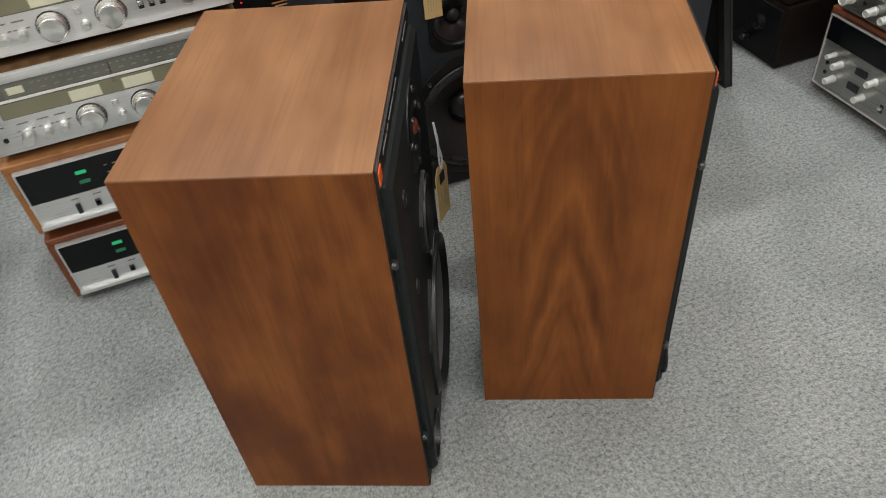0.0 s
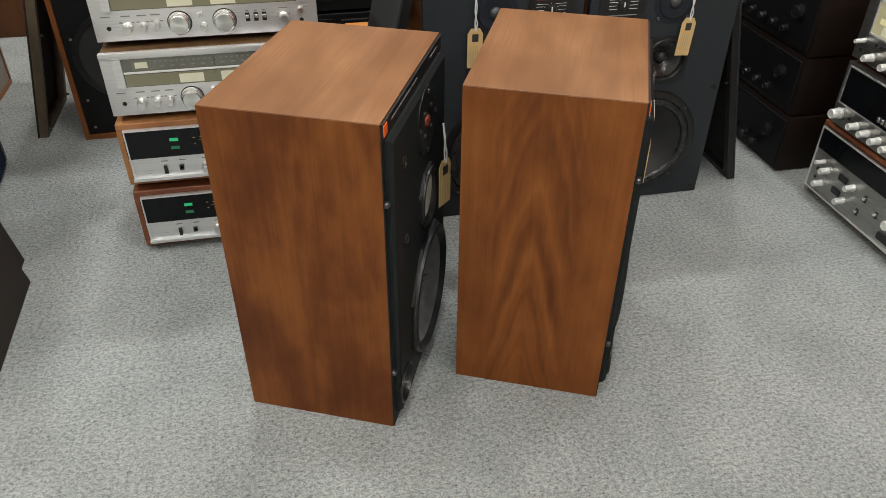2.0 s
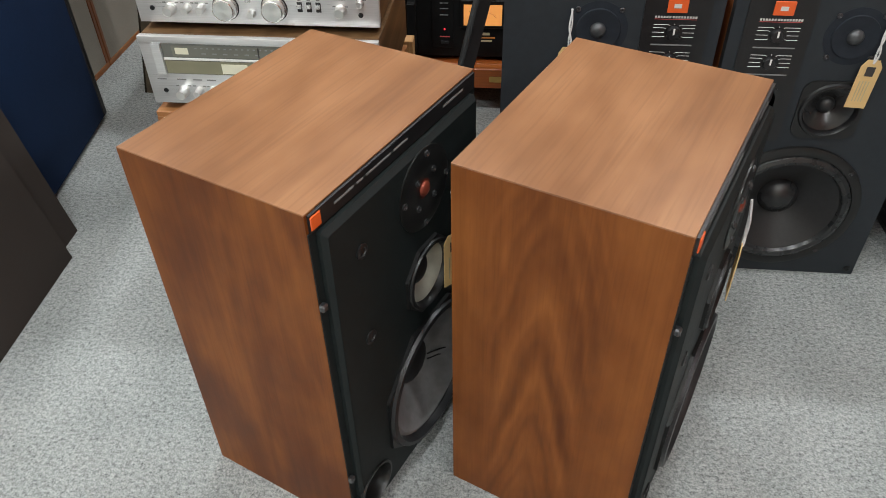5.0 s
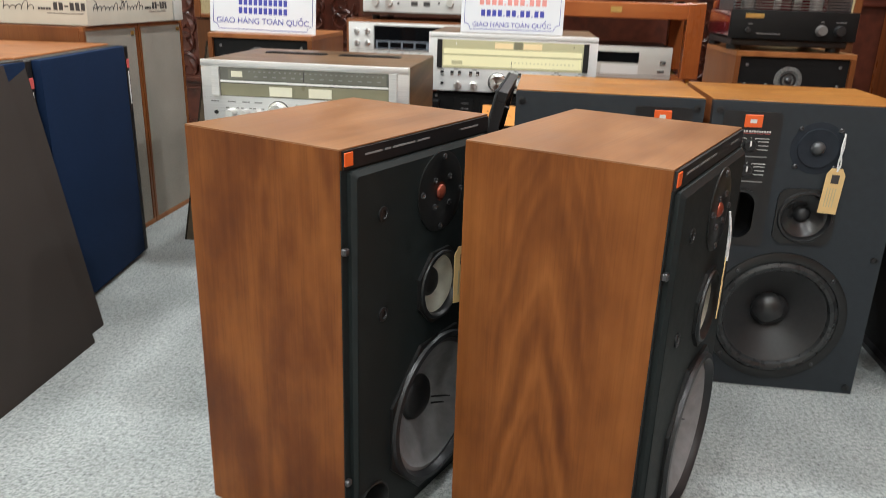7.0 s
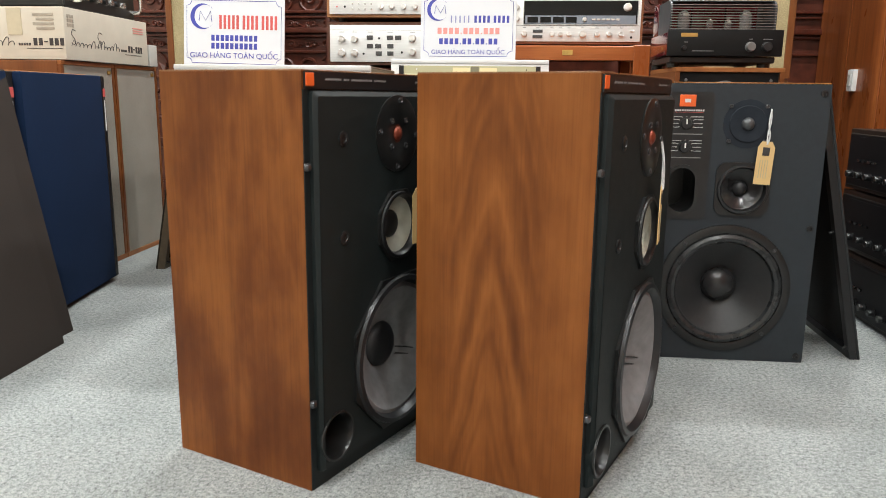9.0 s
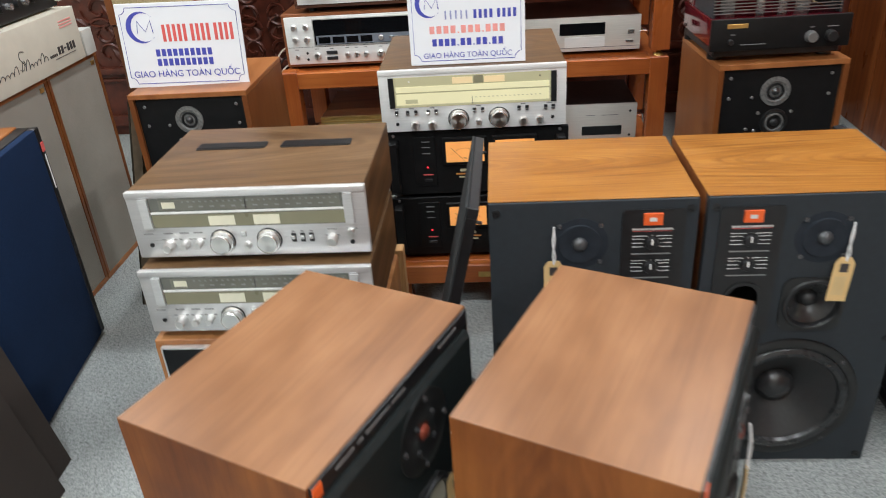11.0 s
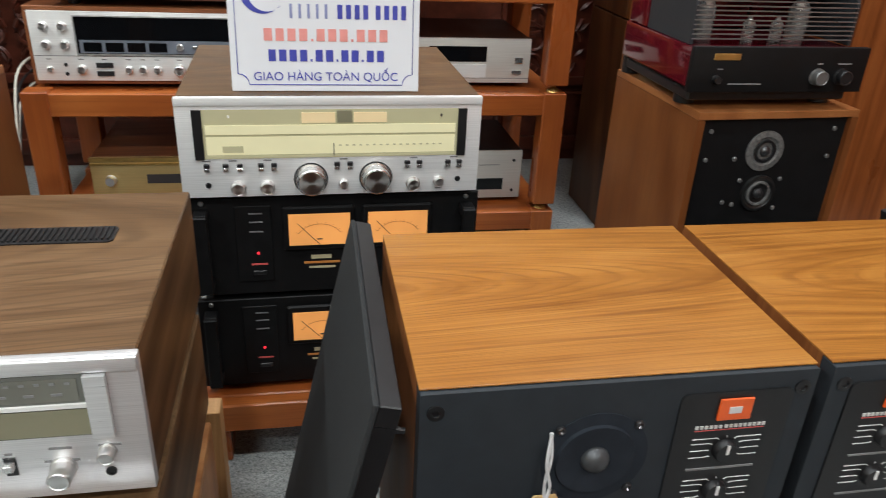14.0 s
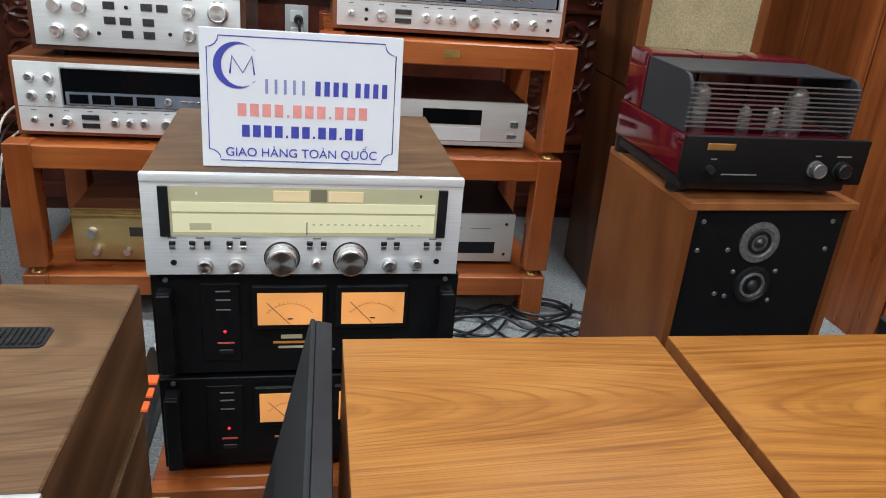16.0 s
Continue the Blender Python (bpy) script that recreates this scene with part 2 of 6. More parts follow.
TOWER_SIDE = wood("tower_walnut", (0.050, 0.017, 0.006), (0.108, 0.038, 0.0115), (0.165, 0.063, 0.021), 2, 1, 0.3, 3.0, 14.0, 0.42, 5.0)
PANEL_WOOD = wood("wall_panel_wood", (0.105, 0.0240, 0.0058), (0.235, 0.0630, 0.0150), (0.335, 0.1030, 0.0262), 2, 1, 6.0, 0.25, 9.0, 0.30, 1.0, 0.4, 0.05)
CARVED = plain("carved_rosewood", (0.082, 0.019, 0.0095), 0.36, 0, 0.35, 25.0, 0.15, 300.0, 0.5)
BAFFLE = plain("black_baffle_paint", (0.0078, 0.0115, 0.0118), 0.58, 0, 0.2, 60.0, 0.12, 900.0, 0.30)
BAFFLE_BLUE = plain("blue_black_baffle", (0.0215, 0.0265, 0.032), 0.66, 0, 0.12, 60.0, 0.15, 1200.0, 0.35)
BLACK = plain("satin_black", (0.010, 0.010, 0.011), 0.4, 0, 0.2, 60.0)
AMP_BLACK = plain("dull_black_enamel", (0.0058, 0.0058, 0.0062), 0.5, 0, 0.2, 60.0, 0.04, 900.0, 0.22)
BLACK_METAL = plain("black_anodised", (0.012, 0.012, 0.013), 0.38, 0.2, 0.2, 80.0, 0.05, 900.0)
SURROUND = plain("glossy_rubber_surround", (0.020, 0.021, 0.022), 0.28, 0, 0.15, 50.0)
RUBBER = plain("black_rubber", (0.010, 0.010, 0.010), 0.34, 0, 0.15, 50.0)
CONE_BLACK = plain("black_paper_cone", (0.016, 0.016, 0.017), 0.48, 0, 0.25, 120.0, 0.2, 700.0)
CONE_GREY = plain("grey_paper_cone", (0.20, 0.195, 0.20), 0.75, 0, 0.14, 60.0, 0.25, 500.0)
CONE_CREAM = plain("cream_paper_cone", (0.50, 0.49, 0.42), 0.8, 0, 0.1, 60.0, 0.2, 500.0)
ALU = plain("spun_aluminium", (0.72, 0.72, 0.71), 0.28, 0.95, 0.08, 60.0)
ALU_DULL = plain("dull_aluminium", (0.45, 0.45, 0.44), 0.5, 0.7, 0.3, 60.0, 0.2, 300.0)
COPPER = plain("copper_dome", (0.26, 0.055, 0.03), 0.4, 0.5, 0.1, 60.0)
ORANGE = plain("orange_badge", (0.74, 0.115, 0.02), 0.4, 0, 0.05)
WHITE = plain("white_print", (0.75, 0.75, 0.73), 0.5, 0, 0.05)
DARK_PRINT = plain("faint_dark_print", (0.36, 0.33, 0.27), 0.7, 0, 0.1)
GREY_PRINT = plain("grey_print", (0.20, 0.20, 0.20), 0.5, 0, 0.05)
BRASS = plain("brass", (0.60, 0.40, 0.13), 0.35, 0.9, 0.15)
TAGCARD = plain("manila_card", (0.66, 0.45, 0.20), 0.7, 0, 0.06, 30.0, 0.1, 300.0)
STRING = plain("cotton_string", (0.62, 0.62, 0.62), 0.9, 0, 0.15, 900.0)
SILVER = brushed("silver_faceplate", (0.80, 0.805, 0.81), 0.32, 0.6)
SILVER2 = brushed("satin_faceplate", (0.85, 0.855, 0.84), 0.42, 0.22)
SILVER_S = brushed("bright_satin_faceplate", (0.86, 0.865, 0.86), 0.40, 0.28)
# Silver darkened in colour for faceplates that stand in shade and mirror dark surroundings.
SILVER_SHADED = brushed("shaded_silver_faceplate", (0.36, 0.355, 0.34), 0.30, 0.92)
TAUPE = plain("taupe_frame_paint", (0.085, 0.062, 0.038), 0.5, 0, 0.3, 30.0, 0.1, 300.0)
CHAMPAGNE = brushed("champagne_faceplate", (0.70, 0.68, 0.63), 0.42, 0.3)
GOLD = brushed("gold_faceplate", (0.66, 0.48, 0.20), 0.40, 0.6)
KNOB = plain("knob_metal", (0.78, 0.78, 0.77), 0.22, 0.9, 0.06, 300.0)
PINE = wood("pale_pine", (0.30, 0.15, 0.055), (0.46, 0.26, 0.11), (0.56, 0.35, 0.16), 2, 0, 0.5, 3.0, 30.0, 0.5, 4.0)
KNOB_BRIGHT = plain("satin_knob_metal", (0.80, 0.80, 0.78), 0.34, 0.45, 0.06, 300.0)
KNOB_DARK = plain("knob_dark_cap", (0.10, 0.10, 0.105), 0.3, 0.8, 0.3, 200.0)
KNOB_SPUN, _nt, _b = mat_base("spun_knob_face", 0.30, 1.0)
_b.inputs["Base Color"].default_value = (0.80, 0.80, 0.79, 1)
_b.inputs["Anisotropic"].default_value = 0.82
_tan = _nt.nodes.new("ShaderNodeTangent")
_tan.direction_type, _tan.axis = "RADIAL", "Y"
_nt.links.new(_tan.outputs[0], _b.inputs["Tangent"])
GLASS_BLACK = plain("black_dial_glass", (0.0045, 0.005, 0.006), 0.10, 0, 0.1, 10.0, 0, 0, 0.28)
DIAL_OLIVE = plain("olive_dial", (0.225, 0.215, 0.14), 0.30, 0, 0.08, 12.0)
DIAL_GREY = plain("grey_dial", (0.135, 0.138, 0.122), 0.16, 0.1, 0.15, 9.0)
DIAL_BLUE = plain("blue_grey_dial", (0.23, 0.26, 0.31), 0.25, 0.3, 0.15, 9.0)
CREAM = plain("cream_meter", (0.72, 0.70, 0.55), 0.4, 0, 0.04)
DIAL_LIT = glow("lit_dial", (0.95, 0.86, 0.50), 0.36, (0.55, 0.52, 0.33), 0.2, 0.12)
DIAL_LIT2 = glow("lit_dial_shade", (0.80, 0.72, 0.40), 0.18, (0.38, 0.36, 0.23), 0.2, 0.15)
METER_LIT = glow("lit_meter", (1.0, 0.36, 0.075), 0.66, (0.5, 0.27, 0.10), 0.25, 0.3)
METER_SMALL = glow("lit_small_meter", (1.0, 0.70, 0.36), 0.32, (0.6, 0.5, 0.3))
GREEN_LED = glow("green_lamp", (0.02, 0.70, 0.24), 0.65, (0.02, 0.2, 0.08))
GREEN_DIM = glow("green_lamp_dim", (0.02, 0.34, 0.14), 0.22, (0.02, 0.12, 0.06))
RED_LED = glow("red_lamp", (1.0, 0.03, 0.05), 1.5, (0.3, 0.02, 0.02))
SWITCH_ORANGE = glow("orange_switch", (1.0, 0.16, 0.03), 0.5, (0.7, 0.12, 0.03))
AMBER_PRINT = plain("amber_print", (0.55, 0.22, 0.05), 0.5, 0, 0.05)
BLUE_CLOTH = cloth("blue_grille_cloth", (0.0042, 0.0126, 0.0385), (0.0098, 0.0266, 0.0735), 700.0)
BROWN_CLOTH = cloth("brown_grille_foam", (0.030, 0.024, 0.021), (0.055, 0.046, 0.041), 500.0)
GREY_CLOTH = cloth("oat_grille_cloth", (0.215, 0.195, 0.165), (0.36, 0.33, 0.285), 700.0)
TAN_CLOTH = cloth("tan_grille_cloth", (0.35, 0.285, 0.150), (0.58, 0.485, 0.285), 210.0, 0.9, 0.25)
DARK_CLOTH = cloth("black_grille_cloth", (0.017, 0.018, 0.019), (0.044, 0.046, 0.047), 900.0)
DARK_BROWN_CLOTH = cloth("dark_brown_cloth", (0.018, 0.014, 0.010), (0.045, 0.036, 0.026), 600.0)
CARD = plain("cream_cardboard", (0.56, 0.525, 0.44), 0.75, 0, 0.06, 12.0, 0.08, 200.0)
CARD_TAPE = plain("pale_tape", (0.52, 0.47, 0.34), 0.3, 0, 0.06)
TAPE = plain("brown_tape", (0.46, 0.38, 0.22), 0.35, 0, 0.1)
INK = plain("black_ink", (0.04, 0.035, 0.035), 0.6, 0, 0.1)
RED_INK = plain("red_ink", (0.62, 0.10, 0.09), 0.6, 0, 0.1)
PINK_INK = plain("pale_red_ink", (0.75, 0.30, 0.27), 0.5, 0, 0.1)
BLUE_INK = plain("blue_ink", (0.05, 0.06, 0.38), 0.45, 0, 0.1)
SIGN_WHITE = plain("white_acrylic", (0.74, 0.765, 0.81), 0.10, 0, 0.02, 8.0)
RED_LACQ = plain("red_lacquer", (0.090, 0.0045, 0.010), 0.10, 0, 0.15, 20.0, 0, 0, 0.6, 0.6)
YELLOW = plain("yellow_foam", (0.75, 0.52, 0.03), 0.8, 0, 0.1, 60.0, 0.2, 300.0)
OUTLET = plain("grey_plastic", (0.50, 0.50, 0.47), 0.4, 0, 0.05)
CABLE_W = plain("white_cable", (0.62, 0.60, 0.52), 0.5, 0, 0.1)
CABLE_B = plain("black_cable", (0.012, 0.012, 0.013), 0.4, 0, 0.1)
PAINT = plain("white_ceiling_paint", (0.78, 0.78, 0.76), 0.8, 0, 0.03, 4.0)
WALL_PAINT = plain("cream_wall_paint", (0.62, 0.58, 0.50), 0.75, 0, 0.05, 3.0)
LAMP_DISC = glow("lamp_diffuser", (1.0, 0.97, 0.92), 9.0, (0.8, 0.8, 0.8))
TUBE_GLASS, _nt, _b = mat_base("tube_glass", 0.03)
_b.inputs["Transmission Weight"].default_value = 0.85
_b.inputs["Base Color"].default_value = (0.75, 0.74, 0.72, 1)


# ---- mesh helpers ----
def box(bm, x0, y0, z0, x1, y1, z1, bev=0.0, seg=1):
    vs = [bm.verts.new((x, y, z)) for x in (x0, x1) for y in (y0, y1) for z in (z0, z1)]
    fs = [bm.faces.new([vs[i] for i in q]) for q in ((0, 1, 3, 2), (4, 6, 7, 5), (0, 4, 5, 1), (2, 3, 7, 6), (0, 2, 6, 4), (1, 5, 7, 3))]
    if bev:
        es = list({e for f in fs for e in f.edges})
        bmesh.ops.bevel(bm, geom=es, offset=bev, segments=seg, profile=0.6, affect="EDGES")
    return bm


def boxm(x0, y0, z0, x1, y1, z1, bev=0.0, seg=1):
    return box(bmesh.new(), x0, y0, z0, x1, y1, z1, bev, seg)


def lathe(bm, c, way, prof, seg=28, cap=True):
    """Rings of (radius, height) round the axis way from c."""
    q = Vector(way).to_track_quat("Z", "Y").to_matrix()
    c = Vector(c)
    rings = []
    for r, h in prof:
        rings.append([bm.verts.new(c + q @ Vector((r * math.cos(2 * math.pi * k / seg), r * math.sin(2 * math.pi * k / seg), h))) for k in range(seg)])
    for a, b in zip(rings, rings[1:]):
        for k in range(seg):
            bm.faces.new((a[k], a[(k + 1) % seg], b[(k + 1) % seg], b[k]))
    if cap:
        bm.faces.new(rings[-1])
        bm.faces.new(rings[0][::-1])
    return bm


def tube(bm, pts, r, seg=7):
    pts = [Vector(p) for p in pts]
    rings = []
    for i, p in enumerate(pts):
        d = (pts[min(i + 1, len(pts) - 1)] - pts[max(i - 1, 0)]).normalized()
        q = d.to_track_quat("Z", "Y").to_matrix()
        rings.append([bm.verts.new(p + q @ Vector((r * math.cos(2 * math.pi * k / seg), r * math.sin(2 * math.pi * k / seg), 0))) for k in range(seg)])
    for a, b in zip(rings, rings[1:]):
        for k in range(seg):
            bm.faces.new((a[k], a[(k + 1) % seg], b[(k + 1) % seg], b[k]))
    bm.faces.new(rings[-1])
    bm.faces.new(rings[0][::-1])
    return bm


def spline(pts, n=8):
    pts = [Vector(p) for p in pts]
    out = []
    for i in range(len(pts) - 1):
        p0, p1, p2, p3 = pts[max(i - 1, 0)], pts[i], pts[i + 1], pts[min(i + 2, len(pts) - 1)]
        for k in range(n):
            t = k / n
            out.append(0.5 * (2 * p1 + (p2 - p0) * t + (2 * p0 - 5 * p1 + 4 * p2 - p3) * t * t + (3 * p1 - p0 - 3 * p2 + p3) * t ** 3))
    return out + [pts[-1]]


def slab(bm, outline, y0, y1):
    """A flat plate in the x-z plane with the given outline, from y0 to y1."""
    a = [bm.verts.new((x, y0, z)) for x, z in outline]
    b = [bm.verts.new((x, y1, z)) for x, z in outline]
    bm.faces.new(a)
    bm.faces.new(b[::-1])
    n = len(a)
    for k in range(n):
        bm.faces.new((a[k], b[k], b[(k + 1) % n], a[(k + 1) % n]))
    return bm


def round_rect(x0, z0, x1, z1, r, n=6):
    pts = []
    for cx, cz, a0 in ((x1 - r, z1 - r, 0), (x0 + r, z1 - r, 90), (x0 + r, z0 + r, 180), (x1 - r, z0 + r, 270)):
        for k in range(n + 1):
            a = radians(a0 + 90 * k / n)
            pts.append((cx + r * math.cos(a), cz + r * math.sin(a)))
    return pts


def to_mesh(name, bm, material, smooth=True):
    bmesh.ops.recalc_face_normals(bm, faces=bm.faces)
    me = bpy.data.meshes.new(name)
    bm.to_mesh(me)
    bm.free()
    me.materials.append(material)
    if smooth:
        me.shade_smooth()
        me.set_sharp_from_angle(angle=radians(35))
    return me


def part(name, bm, material, parent, label="", at=None):
    me = bm if isinstance(bm, bpy.types.Mesh) else to_mesh(name, bm, material)
    ob = new(name, me)
    ob.parent = parent
    if at is not None:
        ob.location = at
    if label:
        tagged(ob, label)
    return ob


def thing(name, m, label, category, group="", kind=""):
    ob = new(name)
    ob.empty_display_size = 0.05
    ob.matrix_basis = m
    return tagged(ob, label, category, group, kind)


def solid(name, bm, material, label, category="", group="", kind="", m=None):
    ob = new(name, to_mesh(name, bm, material))
    if m is not None:
        ob.matrix_basis = m
    return tagged(ob, label, category, group, kind)


def words(name, body, size, material, parent, at, rx=90, label=""):
    cu = bpy.data.curves.new(name, "FONT")
    cu.body, cu.size, cu.align_x, cu.extrude = body, size, "CENTER", 0.0003
    cu.materials.append(material)
    ob = new(name, cu)
    ob.parent = parent
    ob.location = at
    ob.rotation_euler = (radians(rx), 0, 0)
    if label:
        tagged(ob, label)
    return ob


# ---- room ----
X0, X1, Y0, Y1, HT = -2.3, 1.9, -3.2, 3.47, 2.75
solid("floor", boxm(X0 - 0.1, Y0 - 0.1, -0.08, X1 + 0.1, Y1 + 0.1, 0.0), CARPET, "flecked grey cut-pile carpet floor", "floor", kind="structure")
solid("ceiling", boxm(X0 - 0.1, Y0 - 0.1, HT, X1 + 0.1, Y1 + 0.1, HT + 0.1), PAINT, "plain white painted ceiling", "ceiling", kind="structure")
# South and west walls are unseen; the west one is assumed, pale to bounce light.
solid("wall_south", boxm(X0, Y0 - 0.1, 0, X1, Y0, HT), WALL_PAINT, "plain cream painted wall, out of view", "wall", kind="structure")
solid("wall_west_bounce", boxm(X0 - 0.1, Y0, 0, X0, Y1, HT), WALL_PAINT, "plain cream side wall, out of view, added to bounce light", "wall", kind="structure")
solid("wall_north", boxm(X0, Y1, 0, X1, Y1 + 0.1, HT), CARVED, "dark carved rosewood wall panelling", "wall", kind="structure")
wall_e = solid("wall_east", boxm(X1, Y0, 0, X1 + 0.1, Y1, HT), PANEL_WOOD, "reddish brown polished wood panelled wall", "wall", kind="structure")

for lx in (-1.5, 0.0, 1.3):
    for ly in (-2.0, -0.3, 1.1, 2.5):
        lamp = thing("ceiling_light", pose(lx, ly, HT), "round white recessed ceiling downlight, lit", "ceiling light", "ceiling downlights")
        part("rim", lathe(bmesh.new(), (0, 0, 0), (0, 0, -1), [(0.105, 0), (0.105, 0.008), (0.085, 0.012), (0.085, 0.0)], 32, False), PAINT, lamp)
        part("diffuser", lathe(bmesh.new(), (0, 0, -0.002), (0, 0, -1), [(0.085, 0), (0.084, 0.004)], 32), LAMP_DISC, lamp)
        li = bpy.data.lights.new("downlight", "AREA")
        li.shape, li.size, li.energy, li.color = "DISK", 0.16, {-2.0: 23.0, -0.3: 19.0, 1.1: 12.0, 2.5: 23.0}[ly], (0.98, 1.0, 0.97)
        lo = new("downlight", li)
        lo.parent = lamp
        lo.location = (0, 0, -0.02)


def pierced(outline, holes, y0, y1):
    """A plate in the x-z plane from y0 (front) to y1 with holes given by their outlines."""
    bm = bmesh.new()
    loops = []
    for pts in [outline] + holes:
        vs = [bm.verts.new((x, y0, z)) for x, z in pts]
        loops.append(vs)
        for k in range(len(vs)):
            bm.edges.new((vs[k], vs[(k + 1) % len(vs)]))
    bmesh.ops.triangle_fill(bm, use_beauty=True, use_dissolve=False, edges=bm.edges[:])
    for vs in loops:
        back = [bm.verts.new((v.co.x, y1, v.co.z)) for v in vs]
        n = len(vs)
        for k in range(n):
            bm.faces.new((vs[k], vs[(k + 1) % n], back[(k + 1) % n], back[k]))
    return bm


def circle(cx, cz, r, n=40):
    return [(cx + r * math.cos(2 * math.pi * k / n), cz + r * math.sin(2 * math.pi * k / n)) for k in range(n)]


def chamfered(x0, z0, x1, z1, c):
    return [(x0 + c, z0), (x1 - c, z0), (x1, z0 + c), (x1, z1 - c), (x1 - c, z1), (x0 + c, z1), (x0, z1 - c), (x0, z0 + c)]


# ---- loudspeakers on the carpet ----
def dome(r, h, n=5):
    return [(r * math.cos(radians(90 * k / n)) + 1e-5, h * math.sin(radians(90 * k / n))) for k in range(n + 1)]


def octagon(cx, cz, r, n=8):
    return [(cx + r * math.cos(radians(22.5 + 45 * k)) * 1.06, cz + r * math.sin(radians(22.5 + 45 * k)) * 1.06) for k in range(n)]


def screw_mesh():
    return to_mesh("screw", lathe(bmesh.new(), (0, 0, 0), (0, -1, 0), [(0.0045, 0), (0.0045, 0.002), (0.003, 0.003), (0.0015, 0.0012)], 10), KNOB_DARK)


SCREW = screw_mesh()


def price_tag(name, m, label, lean=0.0):
    """A manila swing tag on a doubled cotton string."""
    t = thing(name, m, label, "price tag", "swing tags on the loudspeakers")
    out = [(-0.017, -0.155), (0.017, -0.155), (0.017, -0.078), (0.010, -0.066), (-0.010, -0.066), (-0.017, -0.078)]
    part("card", slab(bmesh.new(), out, -0.008, -0.0065), TAGCARD, t)
    part("stamp", boxm(-0.007, -0.0088, -0.095, 0.007, -0.0082, -0.078), INK, t, "dark square printed stamp")
    for k in range(4):
        part("print_bar", boxm(-0.010 + 0.005 * k, -0.0088, -0.142, -0.0085 + 0.005 * k, -0.0082, -0.104), TAPE, t)
    b = bmesh.new()
    tube(b, spline([(0, -0.003, 0), (0.002, -0.006, -0.025), (-0.001, -0.007, -0.05), (0, -0.007, -0.072)]), 0.0016, 6)
    tube(b, spline([(0.001, -0.003, 0), (-0.002, -0.008, -0.03), (0.003, -0.009, -0.055), (0, -0.009, -0.072)]), 0.0016, 6)
    part("string", b, STRING, t, "twisted pale grey cotton string")
    return t


def control_monitor(m, side, label):
    """Walnut cabinet with a proud black baffle; front faces -y, x from 0 to the width."""
    w, d, h = 0.362, 0.268, 0.597
    s = thing("floor_loudspeaker", m, label, "loudspeaker", "pair of walnut loudspeakers")
    part("top_panel", boxm(0, 0, h - 0.002, w, d, h, 0.0004), WALNUT_TOP_LIT, s, "warm walnut veneer top panel, coloured paler as lit from above")
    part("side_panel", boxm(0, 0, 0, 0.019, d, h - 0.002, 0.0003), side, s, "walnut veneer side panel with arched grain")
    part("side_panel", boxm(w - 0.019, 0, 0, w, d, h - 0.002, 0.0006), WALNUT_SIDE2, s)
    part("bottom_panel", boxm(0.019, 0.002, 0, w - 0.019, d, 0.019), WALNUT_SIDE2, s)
    part("back_panel", boxm(0.019, d - 0.015, 0.019, w - 0.019, d - 0.002, h - 0.019), BLACK, s)
    # label strip below the top panel
    strip = part("label_strip", boxm(0.004, -0.0035, 0.572, w - 0.004, 0.012, h - 0.0025), BLACK, s, "black strip with small white print")
    part("badge", boxm(0.004, -0.0052, 0.5755, 0.0205, -0.0033, 0.5925, 0.0006), ORANGE, strip, "small orange square badge")
    x = 0.045
    for wd in (0.035, 0.012, 0.05, 0.03):
        part("print_bar", boxm(x, -0.0041, 0.5835, x + wd, -0.0033, 0.5860), GREY_PRINT, strip)
        x += wd + 0.006
    part("print_bar", boxm(0.275, -0.0041, 0.5835, 0.325, -0.0033, 0.5860), GREY_PRINT, strip)
    # baffle, proud of the cabinet, with openings for the drivers and the port
    f = -0.0135
    mc, wc, pc = (0.207, f, 0.365), (0.210, f, 0.160), (0.045, f, 0.072)
    holes = [circle(mc[0], mc[2], 0.047), circle(wc[0], wc[2], 0.113, 56), circle(pc[0], pc[2], 0.034)]
    part("front_frame", pierced(chamfered(0.0006, 0.0006, w - 0.0006, 0.5715, 0.001), holes, -0.0016, 0.010), BAFFLE, s, "black painted front edge of the cabinet")
    o1, o2 = round_rect(0.0165, 0.0300, w - 0.0165, 0.5625, 0.004, 3), round_rect(0.0118, 0.0255, w - 0.0118, 0.5690, 0.005, 3)
    part("baffle", pierced(o1, holes, f, 0.0), BAFFLE, s, "matt black baffle with chamfered edges")
    bm = bmesh.new()
    ra, rb, rc = [[bm.verts.new((x, y, z)) for x, z in o] for o, y in ((o1, f), (o2, f + 0.0060), (o2, 0.0))]
    for k in range(len(ra)):
        j = (k + 1) % len(ra)
        bm.faces.new((ra[k], ra[j], rb[j], rb[k]))
        bm.faces.new((rb[k], rb[j], rc[j], rc[k]))
    part("baffle_edge", bm, BAFFLE, s)
    # tweeter
    tc = (0.206, f, 0.507)
    tw = part("tweeter", lathe(bmesh.new(), tc, (0, -1, 0), [(0.058, 0), (0.058, 0.002), (0.053, 0.0035), (0.022, 0.003), (0.018, 0.001)], 44), RUBBER, s, "black tweeter disc with a copper dome")
    part("dome", lathe(bmesh.new(), tc, (0, -1, 0), [(0.014, 0.001)] + [(r, 0.001 + z) for r, z in dome(0.0105, 0.006)], 20), COPPER, tw)
    for k in range(4):
        a = radians(45 + 90 * k)
        part("screw", SCREW, None, tw, at=(tc[0] + 0.027 * math.cos(a), f - 0.003, tc[2] + 0.027 * math.sin(a)))
        part("screw", SCREW, None, tw, at=(tc[0] + 0.050 * math.cos(a + 0.7), f - 0.003, tc[2] + 0.050 * math.sin(a + 0.7)))
